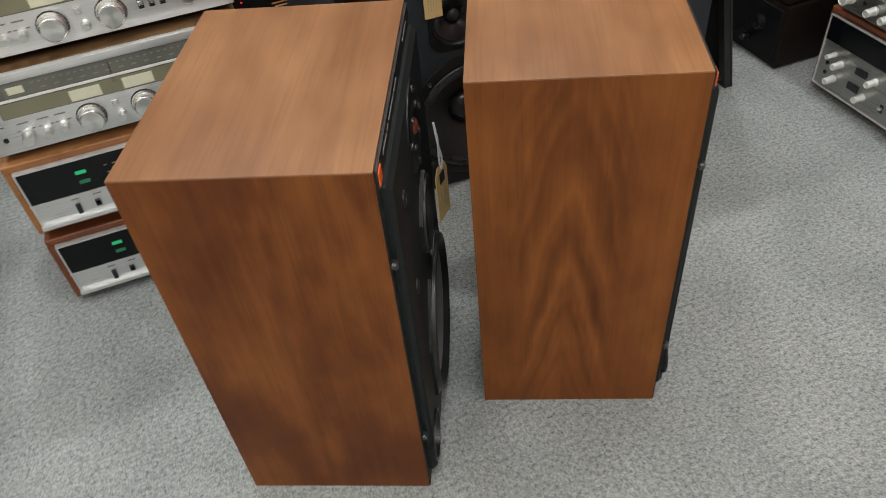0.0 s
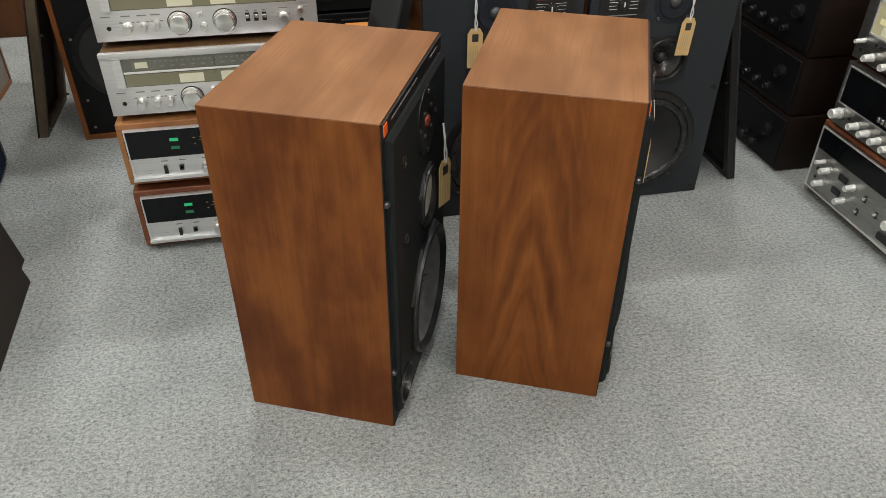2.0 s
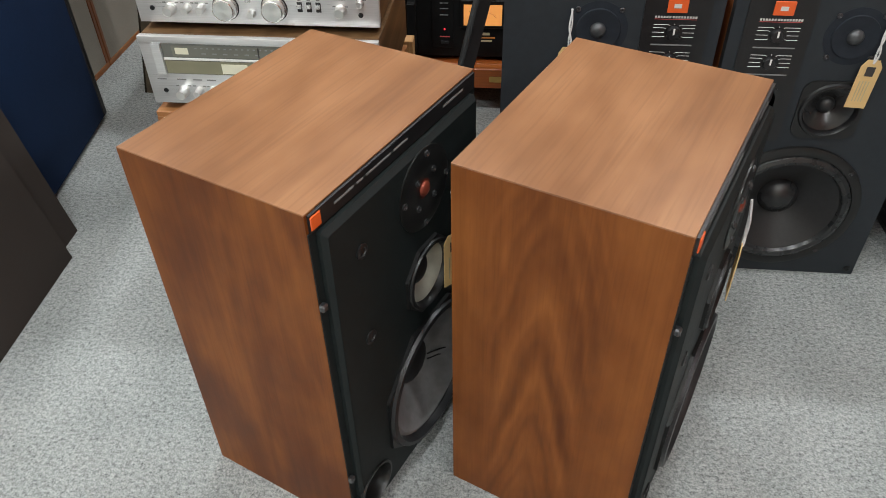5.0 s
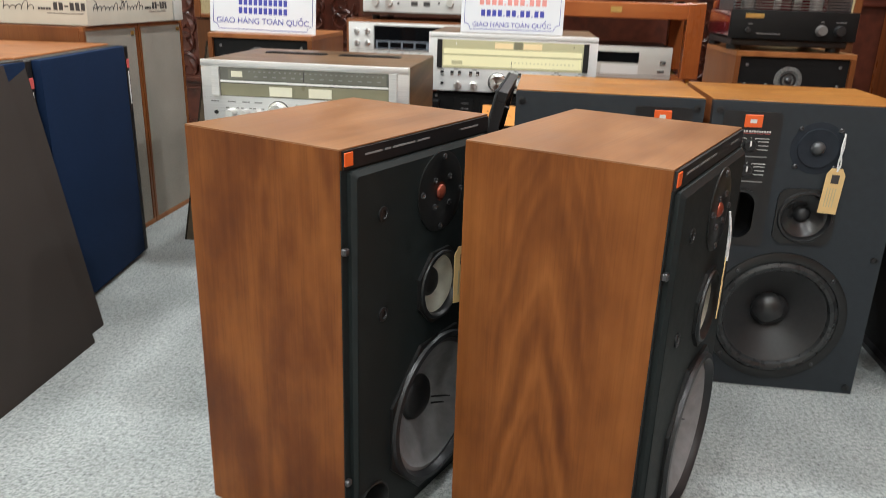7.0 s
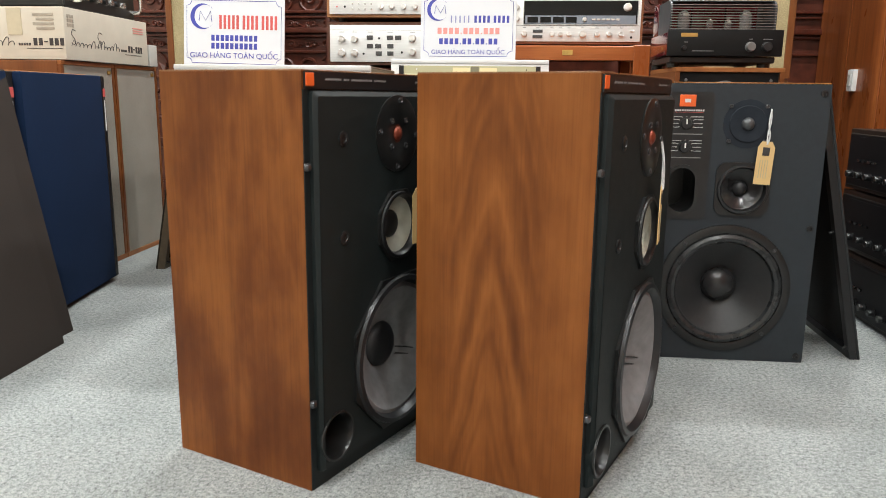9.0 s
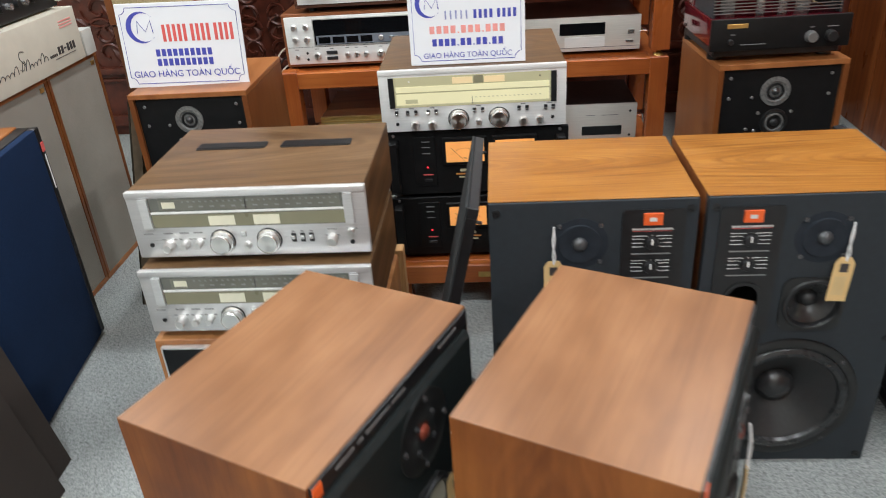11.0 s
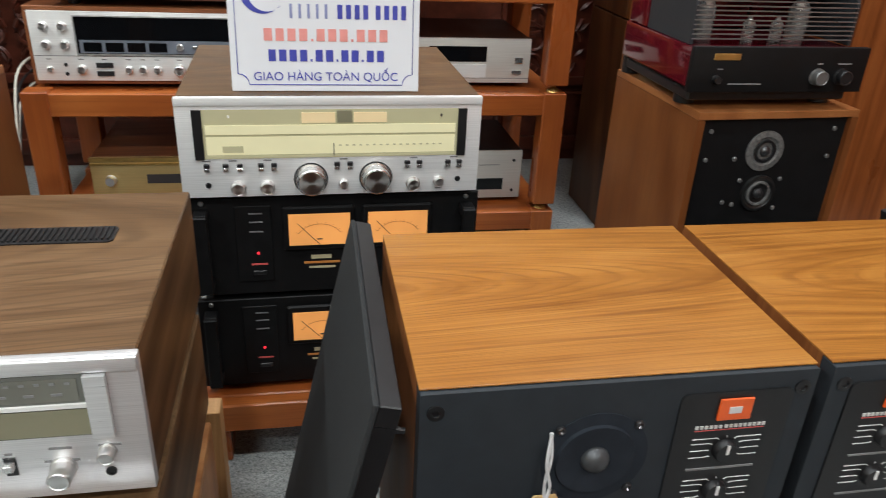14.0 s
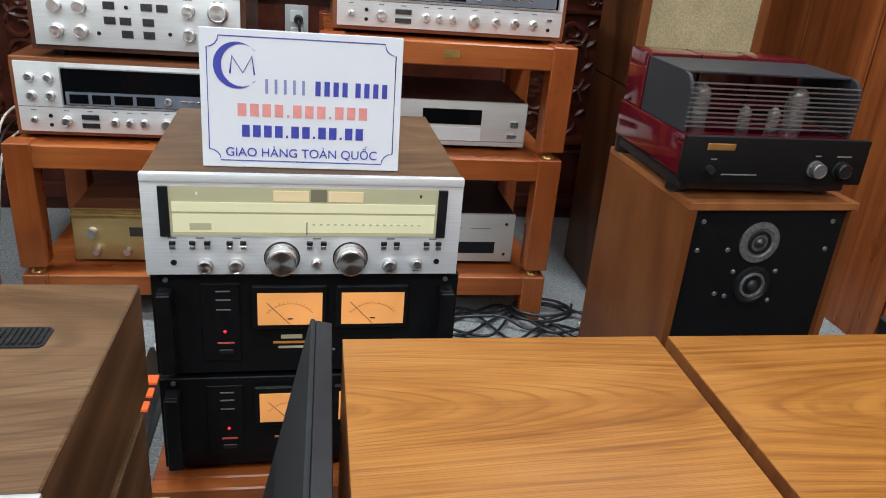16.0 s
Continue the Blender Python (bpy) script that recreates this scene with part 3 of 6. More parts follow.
    # midrange
    md = part("midrange", pierced(octagon(mc[0], mc[2], 0.056), [circle(mc[0], mc[2], 0.047)], f - 0.005, f + 0.001), RUBBER, s, "midrange driver with a cream paper cone")
    part("rim", lathe(bmesh.new(), mc, (0, -1, 0), [(0.053, 0.004), (0.052, 0.008), (0.048, 0.009), (0.045, 0.005), (0.0435, -0.002)], 40, False), BLACK, md)
    part("cone", lathe(bmesh.new(), mc, (0, -1, 0), [(0.044, -0.001), (0.038, -0.004), (0.022, -0.015)], 40, False), CONE_CREAM, md)
    part("dust_cap", lathe(bmesh.new(), mc, (0, -1, 0), [(0.0225, -0.016)] + [(r, -0.015 + z) for r, z in dome(0.022, 0.008)], 24), CONE_BLACK, md)
    # woofer
    wf = part("woofer", pierced(octagon(wc[0], wc[2], 0.125, 8), [circle(wc[0], wc[2], 0.113, 56)], f - 0.005, f + 0.001), RUBBER, s, "large woofer with a grey paper cone")
    part("rim", lathe(bmesh.new(), wc, (0, -1, 0), [(0.123, 0.004), (0.121, 0.010), (0.114, 0.011), (0.111, 0.006), (0.108, -0.002)], 56, False), ALU_RIM, wf)
    part("cone", lathe(bmesh.new(), wc, (0, -1, 0), [(0.109, -0.001), (0.102, 0.001), (0.094, -0.003), (0.068, -0.019), (0.038, -0.038)], 56, False), CONE_GREY, wf)
    part("dust_cap", lathe(bmesh.new(), wc, (0, -1, 0), [(0.039, -0.040)] + [(r, -0.038 + z) for r, z in dome(0.038, 0.016)], 32), CONE_BLACK, wf)
    b = bmesh.new()
    for dz in (-0.006, 0.006):
        tube(b, spline([(wc[0] + 0.035, f + 0.030, wc[2] - 0.02 + dz), (wc[0] + 0.055, f + 0.022, wc[2] - 0.025 + dz), (wc[0] + 0.07, f + 0.016, wc[2] - 0.03 + dz)]), 0.0013, 5)
    part("lead_wire", b, BLACK, wf)
    # port and controls
    pt = part("port", lathe(bmesh.new(), pc, (0, -1, 0), [(0.038, 0.0002), (0.038, 0.003), (0.035, 0.003), (0.0315, -0.006), (0.031, -0.11)], 32, False), RUBBER, s, "round black bass port")
    part("port_end", lathe(bmesh.new(), pc, (0, -1, 0), [(0.0315, -0.112), (0.0315, -0.108)], 32), BLACK_PORT, pt)
    for z in (0.505, 0.365):
        part("level_control", lathe(bmesh.new(), (0.069, f, z), (0, -1, 0), [(0.010, 0.0), (0.010, 0.002), (0.006, 0.003), (0.005, 0.001)], 18), BLACK, s)
    for z in (0.470, 0.135):
        for x0 in (-0.003, w - 0.007):
            part("grille_clip", boxm(x0, -0.0095, z - 0.005, x0 + 0.010, -0.0015, z + 0.005, 0.002), KNOB_DARK, s)
    return s


FELT = plain("blue_black_felt", (0.019, 0.0235, 0.031), 0.85, 0, 0.15, 60.0, 0.15, 900.0, 0.2)
DOME_GREY = plain("dark_grey_dome", (0.075, 0.078, 0.082), 0.38, 0.4, 0.2)
PRINT_SOFT = plain("soft_white_print", (0.60, 0.60, 0.58), 0.5, 0, 0.1)
ALU_RIM = plain("dark_cast_rim", (0.024, 0.024, 0.026), 0.36, 0.3, 0.15)
BLACK_PORT = plain("port_black", (0.003, 0.003, 0.003), 0.9, 0, 0.1)
RZ = 65.9
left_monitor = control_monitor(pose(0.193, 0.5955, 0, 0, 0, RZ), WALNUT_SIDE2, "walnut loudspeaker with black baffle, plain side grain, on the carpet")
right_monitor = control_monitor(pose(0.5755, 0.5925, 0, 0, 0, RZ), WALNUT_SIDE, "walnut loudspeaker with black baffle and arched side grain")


def at_local(x, y, z, ox, oy, rz):
    return pose(ox, oy, 0, 0, 0, rz) @ pose(x, y, z)


price_tag("price_tag", at_local(0.240, -0.032, 0.488, 0.193, 0.5955, RZ) @ pose(0, 0, 0, 0, 0, -22), "cream card swing tag hanging by string on the black baffle")
price_tag("price_tag", at_local(0.232, -0.0215, 0.500, 0.5755, 0.5925, RZ) @ pose(0, 0, 0, 0, 0, 9), "cream card swing tag hanging by string on the black baffle")


def studio_monitor(m, flip, top, label):
    """Blue-black baffle flush in a teak cabinet; front faces -y."""
    w, d, h = 0.362, 0.284, 0.598
    s = thing("studio_loudspeaker", m, label, "loudspeaker", "pair of teak studio loudspeakers")

    def u(x):
        return w - x if flip else x

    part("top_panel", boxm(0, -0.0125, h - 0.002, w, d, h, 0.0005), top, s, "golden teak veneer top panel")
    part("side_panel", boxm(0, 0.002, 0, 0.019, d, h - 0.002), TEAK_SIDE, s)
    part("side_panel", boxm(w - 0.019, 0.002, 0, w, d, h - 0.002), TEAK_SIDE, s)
    part("back_panel", boxm(0.019, d - 0.018, 0.0, w - 0.019, d - 0.003, h - 0.019), BLACK, s)
    f = -0.018
    mc, wc, cx = (u(0.202), f, 0.378), (u(0.181), f, 0.162), u(0.077)
    slot = round_rect(cx - 0.027, 0.327, cx + 0.027, 0.421, 0.0265, 8)
    part("baffle", pierced(chamfered(0.0004, 0.0, w - 0.0004, h - 0.0025, 0.001), [circle(mc[0], mc[2], 0.046), circle(wc[0], wc[2], 0.120, 64), slot], f, 0.002), BAFFLE_BLUE, s, "matt blue-black baffle")
    # control plate with port
    x0, x1 = sorted((u(0.021), u(0.130)))
    plate = part("control_plate", pierced(round_rect(x0, 0.312, x1, 0.578, 0.008), [slot], f - 0.002, f + 0.001), BLACK, s, "black control plate with two knobs")
    part("badge", boxm(cx - 0.0165, f - 0.0045, 0.548, cx + 0.0165, f - 0.002, 0.572, 0.001), ORANGE, plate, "orange square badge")
    part("badge_shape", boxm(cx - 0.0065, f - 0.0052, 0.5565, cx + 0.0055, f - 0.0044, 0.5635), PRINT_SOFT, plate)
    for k in range(15):
        xa = cx - 0.034 + 0.0046 * k + (0.001 if k > 5 else 0)
        part("print_bar", boxm(xa, f - 0.0028, 0.5385, xa + 0.0030, f - 0.002, 0.5420), PRINT_SOFT, plate)
    part("print_bar", boxm(cx - 0.034, f - 0.0026, 0.5362, cx + 0.034, f - 0.002, 0.5368), RED_INK, plate)
    for z in (0.513, 0.464):
        kn = part("level_knob", lathe(bmesh.new(), (cx, f - 0.002, z), (0, -1, 0), [(0.012, 0), (0.0115, 0.004), (0.010, 0.0065)], 24), BLACK, plate)
        part("pointer", boxm(cx - 0.0014, f - 0.0094, z - 0.001, cx + 0.0014, f - 0.0082, z + 0.0095), WHITE, kn)
        for k in range(9):
            a = radians(-28 + 29.5 * k)
            b = bmesh.new()
            ca, sa = math.cos(a), math.sin(a)
            r0, r1 = 0.0155, 0.0200
            tip = 0.034 if ca > 0 else -0.034
            tube(b, [(cx + r0 * ca, f - 0.0023, z + r0 * sa * 0.9), (cx + r1 * ca, f - 0.0023, z + r1 * sa * 0.8)] + ([(cx + tip, f - 0.0023, z + r1 * sa * 0.8)] if abs(ca) > 0.35 else []), 0.00055, 4)
            part("scale_mark", b, PRINT_SOFT, plate)
        part("print_bar", boxm(cx - 0.034, f - 0.003, z - 0.0225, cx + 0.034, f - 0.002, z - 0.0205), GREY_PRINT, plate)
    b = bmesh.new()
    ring = [round_rect(cx - 0.034, 0.320, cx + 0.034, 0.428, 0.033, 8), round_rect(cx - 0.027, 0.327, cx + 0.027, 0.421, 0.0265, 8)]
    deep = [(f - 0.001, ring[0]), (f - 0.0045, ring[0]), (f - 0.004, ring[1]), (f + 0.11, ring[1])]
    rows = [[b.verts.new((x, y, z)) for x, z in o] for y, o in deep]
    n = len(rows[0])
    for ra, rb in zip(rows, rows[1:]):
        for k in range(n):
            j = (k + 1) % n
            b.faces.new((ra[k], ra[j], rb[j], rb[k]))
    b.faces.new(rows[-1])
    part("port", b, RUBBER, plate, "oblong black port")
    # tweeter
    tc = (u(0.202), f, 0.514)
    tw = part("tweeter", lathe(bmesh.new(), tc, (0, -1, 0), [(0.050, 0), (0.050, 0.0009), (0.038, 0.0014), (0.037, 0.0045), (0.034, 0.0045), (0.018, 0.0012)], 44), FELT, s, "blue-black dome tweeter")
    part("dome", lathe(bmesh.new(), tc, (0, -1, 0), [(0.0165, 0.001)] + [(r, 0.001 + z) for r, z in dome(0.0135, 0.011)], 24), DOME_GREY, tw, "dark grey dome")
    for sx, sz in ((-1, -1), (1, -1), (-1, 1), (1, 1)):
        part("screw", SCREW, None, tw, at=(tc[0] + 0.036 * sx, f - 0.0016, tc[2] + 0.036 * sz))
    # midrange
    md = part("midrange", pierced(round_rect(mc[0] - 0.056, mc[2] - 0.056, mc[0] + 0.056, mc[2] + 0.056, 0.022), [circle(mc[0], mc[2], 0.046)], f - 0.004, f + 0.001), RUBBER, s, "black midrange driver")
    part("rim", lathe(bmesh.new(), mc, (0, -1, 0), [(0.053, 0.004), (0.051, 0.0085), (0.047, 0.009), (0.0445, 0.004), (0.043, -0.003)], 40, False), BLACK, md)
    part("cone", lathe(bmesh.new(), mc, (0, -1, 0), [(0.044, -0.002), (0.036, -0.005), (0.016, -0.020)], 40, False), CONE_SHINE, md)
    part("dust_cap", lathe(bmesh.new(), mc, (0, -1, 0), [(0.017, -0.021)] + [(r, -0.020 + z) for r, z in dome(0.0155, 0.012)], 24), CONE_BLACK, md)
    # woofer
    wf = part("woofer", lathe(bmesh.new(), wc, (0, -1, 0), [(0.140, 0), (0.139, 0.005), (0.130, 0.0075), (0.122, 0.006), (0.120, 0.0)], 64, False), RUBBER, s, "large black woofer")
    part("surround", lathe(bmesh.new(), wc, (0, -1, 0), [(0.122, 0.002), (0.119, 0.0085), (0.112, 0.0115), (0.105, 0.0095), (0.101, 0.001)], 64, False), SURROUND, wf, "black rubber surround")
    part("cone", lathe(bmesh.new(), wc, (0, -1, 0), [(q, 0.002 - (0.102 - q) * 0.69 + (0.0016 if k % 2 else 0.0)) for k, q in enumerate([0.102 - 0.004 * j for j in range(17)])], 64, False), CONE_BLACK, wf, "ribbed black paper cone")
    part("dust_cap", lathe(bmesh.new(), wc, (0, -1, 0), [(0.040, -0.043)] + [(r, -0.041 + z) for r, z in dome(0.038, 0.026)], 40), CONE_SHINE, wf)
    for k in range(4):
        a = radians(42 + 90 * k)
        part("screw", SCREW, None, wf, at=(wc[0] + 0.131 * math.cos(a), f - 0.006, wc[2] + 0.131 * math.sin(a)))
    for x in (0.0135, w - 0.0135):
        for z in (0.577, 0.297, 0.014):
            part("grille_socket", lathe(bmesh.new(), (x, f, z), (0, -1, 0), [(0.0075, 0), (0.0075, 0.0015), (0.0035, 0.002), (0.003, 0.0006)], 16), BLACK, s)
    return s


CONE_SHINE = plain("glossy_black_cone", (0.02, 0.02, 0.021), 0.22, 0, 0.2, 60.0)
studio_monitor(pose(0.3705, 1.268, 0), True, TEAK_TOP, "studio loudspeaker, golden teak top and blue-black baffle, beside its twin")
studio_monitor(pose(0.7475, 1.268, 0), False, TEAK_TOP2, "studio loudspeaker, golden teak top, its black grille leaning beside it")
price_tag("price_tag", pose(0.484, 1.246, 0.552), "manila swing tag tied to the tweeter of a studio loudspeaker")
price_tag("price_tag", pose(0.992, 1.246, 0.545, 0, 3, 0), "manila swing tag tied beside the tweeter of a studio loudspeaker")


def loose_grille(name, m, w, h, th, label, cloth_mat, frame_mat, inner=True, group="", bar=0.022):
    """A removed grille frame: x from 0 to w, z up, cloth on the -y side, frame behind."""
    g = thing(name, m, label, "speaker grille", group)
    part("cloth", boxm(0, 0, 0, w, 0.006, h, 0.0025, 2), cloth_mat, g)
    part("frame_rail", boxm(0.001, 0.006, 0.001, w - 0.001, th, bar, 0.001), frame_mat, g)
    part("frame_rail", boxm(0.001, 0.006, h - bar, w - 0.001, th, h - 0.001, 0.001), frame_mat, g)
    part("frame_stile", boxm(0.001, 0.006, bar, bar, th, h - bar), frame_mat, g)
    part("frame_stile", boxm(w - bar, 0.006, bar, w - 0.001, th, h - bar), frame_mat, g)
    if inner:
        for x in (bar * 0.5, w - bar * 0.5):
            for z in (0.03, h * 0.5, h - 0.03):
                part("peg", lathe(bmesh.new(), (x, th, z), (0, 1, 0), [(0.0035, 0), (0.003, 0.010)], 10), BLACK, g)
    return g


# grille leaning on the outer side of the farther studio loudspeaker
lean = math.degrees(math.atan2(0.128, 0.592))
loose_grille("loose_grille", pose(1.2475, 1.285, 0) @ pose(0, 0, 0, 0, 0, 90) @ pose(0, 0, 0, -lean, 0, 0), 0.355, 0.592, 0.022, "black cloth speaker grille leaning against the studio loudspeaker", DARK_CLOTH, BLACK)
lean2 = math.degrees(math.atan2(0.135, 0.60))
loose_grille("loose_grille", pose(0.202, 1.603, 0) @ pose(0, 0, 0, 0, 0, -90.8) @ pose(0, 0, 0, -lean2, 0, 0), 0.361, 0.612, 0.025, "black cloth speaker grille leaning against the teak cabinet", DARK_CLOTH, BLACK)


# ---- left-hand row ----
def blue_speaker(m, label):
    w, d, h = 0.472, 0.40, 0.60
    s = thing("blue_loudspeaker", m, label, "loudspeaker", "pair of blue-grille loudspeakers")
    part("cabinet", boxm(0, 0.03, 0, w, d, h - 0.004, 0.002), WALNUT_SIDE2, s)
    part("top_panel", boxm(0, 0.03, h - 0.004, w, d, h + 0.012, 0.002), AFRO_LIT, s, "orange-brown veneer top panel")
    part("front_edge", boxm(0.0, 0.0, 0.008, w, 0.03, h + 0.008, 0.001), BLACK, s)
    part("end_strip", boxm(w - 0.0215, -0.0215, 0.014, w - 0.001, 0.0, h + 0.008, 0.002), BLACK, s, "black strip beside the grille")
    part("grille", boxm(0.004, -0.022, 0.014, w - 0.022, 0.0, h + 0.008, 0.006, 2), BLUE_CLOTH, s, "deep blue cloth grille")
    part("badge", boxm(w - 0.019, -0.0235, h - 0.052, w - 0.003, -0.0215, h - 0.028, 0.001), RED_INK, s, "small red badge")
    part("print_bar", boxm(w - 0.013, -0.0225, h - 0.15, w - 0.008, -0.0214, h - 0.06), WHITE, s)
    return s


blue_speaker(pose(-0.688, 1.283, 0, 0, 0, 97.4), "floor loudspeaker with deep blue cloth grille beside the oat cabinets")
blue_speaker(pose(-0.660, 0.806, 0, 0, 0, 95.0), "floor loudspeaker with deep blue grille, half hidden by leaning grilles")
lb = math.degrees(math.atan2(0.105, 0.60))
loose_grille("brown_grille", pose(-0.562, 0.835, 0) @ pose(0, 0, 0, 0, 0, 91.5) @ pose(0, 0, 0, -lb, 0, 0), 0.422, 0.62, 0.02, "dark brown foam speaker grille leaning in front of a blue loudspeaker", BROWN_CLOTH, BLACK, False, "brown leaning grilles")
loose_grille("brown_grille", pose(-0.527, 0.745, 0) @ pose(0, 0, 0, 0, 0, 91.8) @ pose(0, 0, 0, -lb - 1.0, 0, 0), 0.422, 0.62, 0.02, "dark brown foam speaker grille leaning in front, lower edge on carpet", BROWN_CLOTH, BLACK, False, "brown leaning grilles")


def oat_cabinet(m, w, label):
    h, d = 0.652, 0.34
    s = thing("cloth_front_loudspeaker", m, label, "loudspeaker", "pair of oat-cloth loudspeakers")
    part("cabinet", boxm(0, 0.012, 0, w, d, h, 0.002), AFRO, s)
    part("trim", boxm(0, 0, h - 0.012, w, 0.012, h, 0.001), AFRO_LIT, s)
    part("trim", boxm(0, 0, 0, w, 0.012, 0.016, 0.001), AFRO_LIT, s)
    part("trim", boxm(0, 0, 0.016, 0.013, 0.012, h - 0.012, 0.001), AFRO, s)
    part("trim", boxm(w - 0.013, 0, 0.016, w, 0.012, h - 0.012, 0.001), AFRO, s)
    part("grille", boxm(0.013, 0.003, 0.016, w - 0.013, 0.013, h - 0.012), GREY_CLOTH, s, "oat-coloured woven cloth grille")
    part("badge", boxm(w - 0.040, 0.0, h - 0.034, w - 0.022, 0.004, h - 0.022, 0.001), BRASS, s)
    return s


oat_cabinet(pose(-0.856, 1.755, 0, 0, 0, 90.4), 0.297, "tall cabinet loudspeaker with oat cloth front and wooden edges")
oat_cabinet(pose(-0.858, 2.056, 0, 0, 0, 90.4), 0.297, "tall cabinet loudspeaker with oat cloth front at the row's end")


def carton(m):
    w, d, h = 0.50, 0.46, 0.150
    c = thing("cardboard_box", m, "cream printed cardboard carton lying on the cloth-front loudspeakers", "cardboard box")
    part("carton_body", boxm(0, 0, 0, w, d, h, 0.003, 2), CARD, c)
    # flowing script as plain looped strokes, the model code and small print as bars
    def script(x0, ln, z0, loops, tall, seed):
        rnd = random.Random(seed)
        pts, n = [], loops * 12
        amp = [rnd.uniform(0.55, 0.8) * (1.9 if k in tall else 1.0) for k in range(loops + 1)]
        for k in range(n + 1):
            q = k / 12
            a = 2 * math.pi * q
            hgt = 0.0085 * amp[min(int(q), loops)]
            up = 0.5 - 0.5 * math.cos(a)
            pts.append((x0 + ln * k / n - 0.0036 * math.sin(a) + 0.35 * hgt * 2 * up, z0 + 2 * hgt * up))
        return pts

    for face in (0, 1):
        runs = [script(0.030, 0.125, 0.040, 6, (0, 5), 1), script(0.172, 0.128, 0.040, 7, (0, 1, 5), 2)]
        runs.append([(0.030, 0.050), (0.046, 0.046), (0.050, 0.060), (0.034, 0.074), (0.040, 0.088), (0.056, 0.086)])
        runs.append([(0.166, 0.048), (0.182, 0.044), (0.190, 0.058), (0.176, 0.074), (0.184, 0.090), (0.202, 0.087)])
        for run in runs:
            t = bmesh.new()
            if face == 0:
                tube(t, spline([(x, -0.0006, z) for x, z in run], 3), 0.0011, 4)
            else:
                tube(t, spline([(-0.0006, d - x, z) for x, z in run], 3), 0.0011, 4)
            part("print_stroke", t, INK, c, "flowing black printed stroke")
        bars = [(0.315 + 0.008 * k, 0.040, 0.0055, 0.007) for k in range(5)] + [(0.362 + 0.0165 * k, 0.040, 0.0115, 0.021) for k in range(6) if k != 2]
        bars += [(0.362 + 0.0165 * 2, 0.049, 0.0115, 0.004), (0.34, 0.031, 0.11, 0.0016)]
        for x, z, ln, hh in bars:
            if face == 0:
                part("print_bar", boxm(x, -0.0010, z, x + ln, 0.001, z + hh), INK, c)
            else:
                part("print_bar", boxm(-0.0010, d - x - ln, z, 0.001, d - x, z + hh), INK, c)
    for k in range(3):
        part("print_bar", boxm(0.40, -0.0012, 0.105 + 0.008 * k, 0.47, 0.001, 0.108 + 0.008 * k), PINK_INK, c)
        for q in range(3):
            part("print_block", boxm(0.015 + 0.012 * q, -0.0012, 0.095 + 0.013 * k, 0.024 + 0.012 * q, 0.001, 0.104 + 0.013 * k), DARK_PRINT, c)
    for k in range(4):
        part("print_block", boxm(-0.0012, 0.03, 0.085 + 0.013 * k, 0.001, 0.085 + 0.01 * (k % 2), 0.0925 + 0.013 * k), DARK_PRINT, c)
    part("tape", boxm(-0.0016, 0.13, 0.07, 0.001, 0.175, h - 0.003), CARD_TAPE, c)
    return c


carton(pose(-0.846, 1.770, 0.654, 0, 0, 90.0))


def handled_amp(m):
    w, d, h = 0.40, 0.36, 0.17
    a = thing("power_amplifier", m, "black power amplifier with chrome handles on the cardboard box", "amplifier")
    part("chassis", boxm(0, 0.0, 0.012, w, d, h, 0.003), BLACK_METAL, a)
    part("front_panel", boxm(-0.01, -0.006, 0.006, w + 0.01, 0.0, h + 0.004, 0.002), BLACK, a)
    for x in (0.02, w - 0.02):
        b = bmesh.new()
        tube(b, spline([(x, -0.004, 0.03), (x, -0.040, 0.03), (x, -0.046, 0.06), (x, -0.046, h - 0.06), (x, -0.040, h - 0.03), (x, -0.004, h - 0.03)], 5), 0.006, 10)
        part("handle", b, KNOB, a, "polished chrome handle")
    for k in range(8):
        part("knob", lathe(bmesh.new(), (0.06 + 0.037 * k, -0.006, 0.045), (0, -1, 0), [(0.010, 0), (0.009, 0.014)], 16), KNOB if k % 2 else BLACK, a)
    for k in range(12):
        part("vent_fin", boxm(0.06 + 0.024 * k, -0.010, 0.09, 0.072 + 0.024 * k, -0.006, h - 0.012), BLACK_METAL, a)
    for x in (0.03, w - 0.03):
        part("foot", lathe(bmesh.new(), (x, 0.04, 0.0), (0, 0, 1), [(0.014, 0), (0.014, 0.012)], 14), RUBBER, a)
        part("foot", lathe(bmesh.new(), (x, d - 0.04, 0.0), (0, 0, 1), [(0.014, 0), (0.014, 0.012)], 14), RUBBER, a)
    return a


handled_amp(pose(-0.885, 1.845, 0.804, 0, 0, 90.0))


# ---- open-baffle shelf loudspeakers ----
TWEETER_GREY = plain("tarnished_grille_grey", (0.17, 0.17, 0.165), 0.55, 0.5, 0.4, 160.0, 0.3, 500.0)


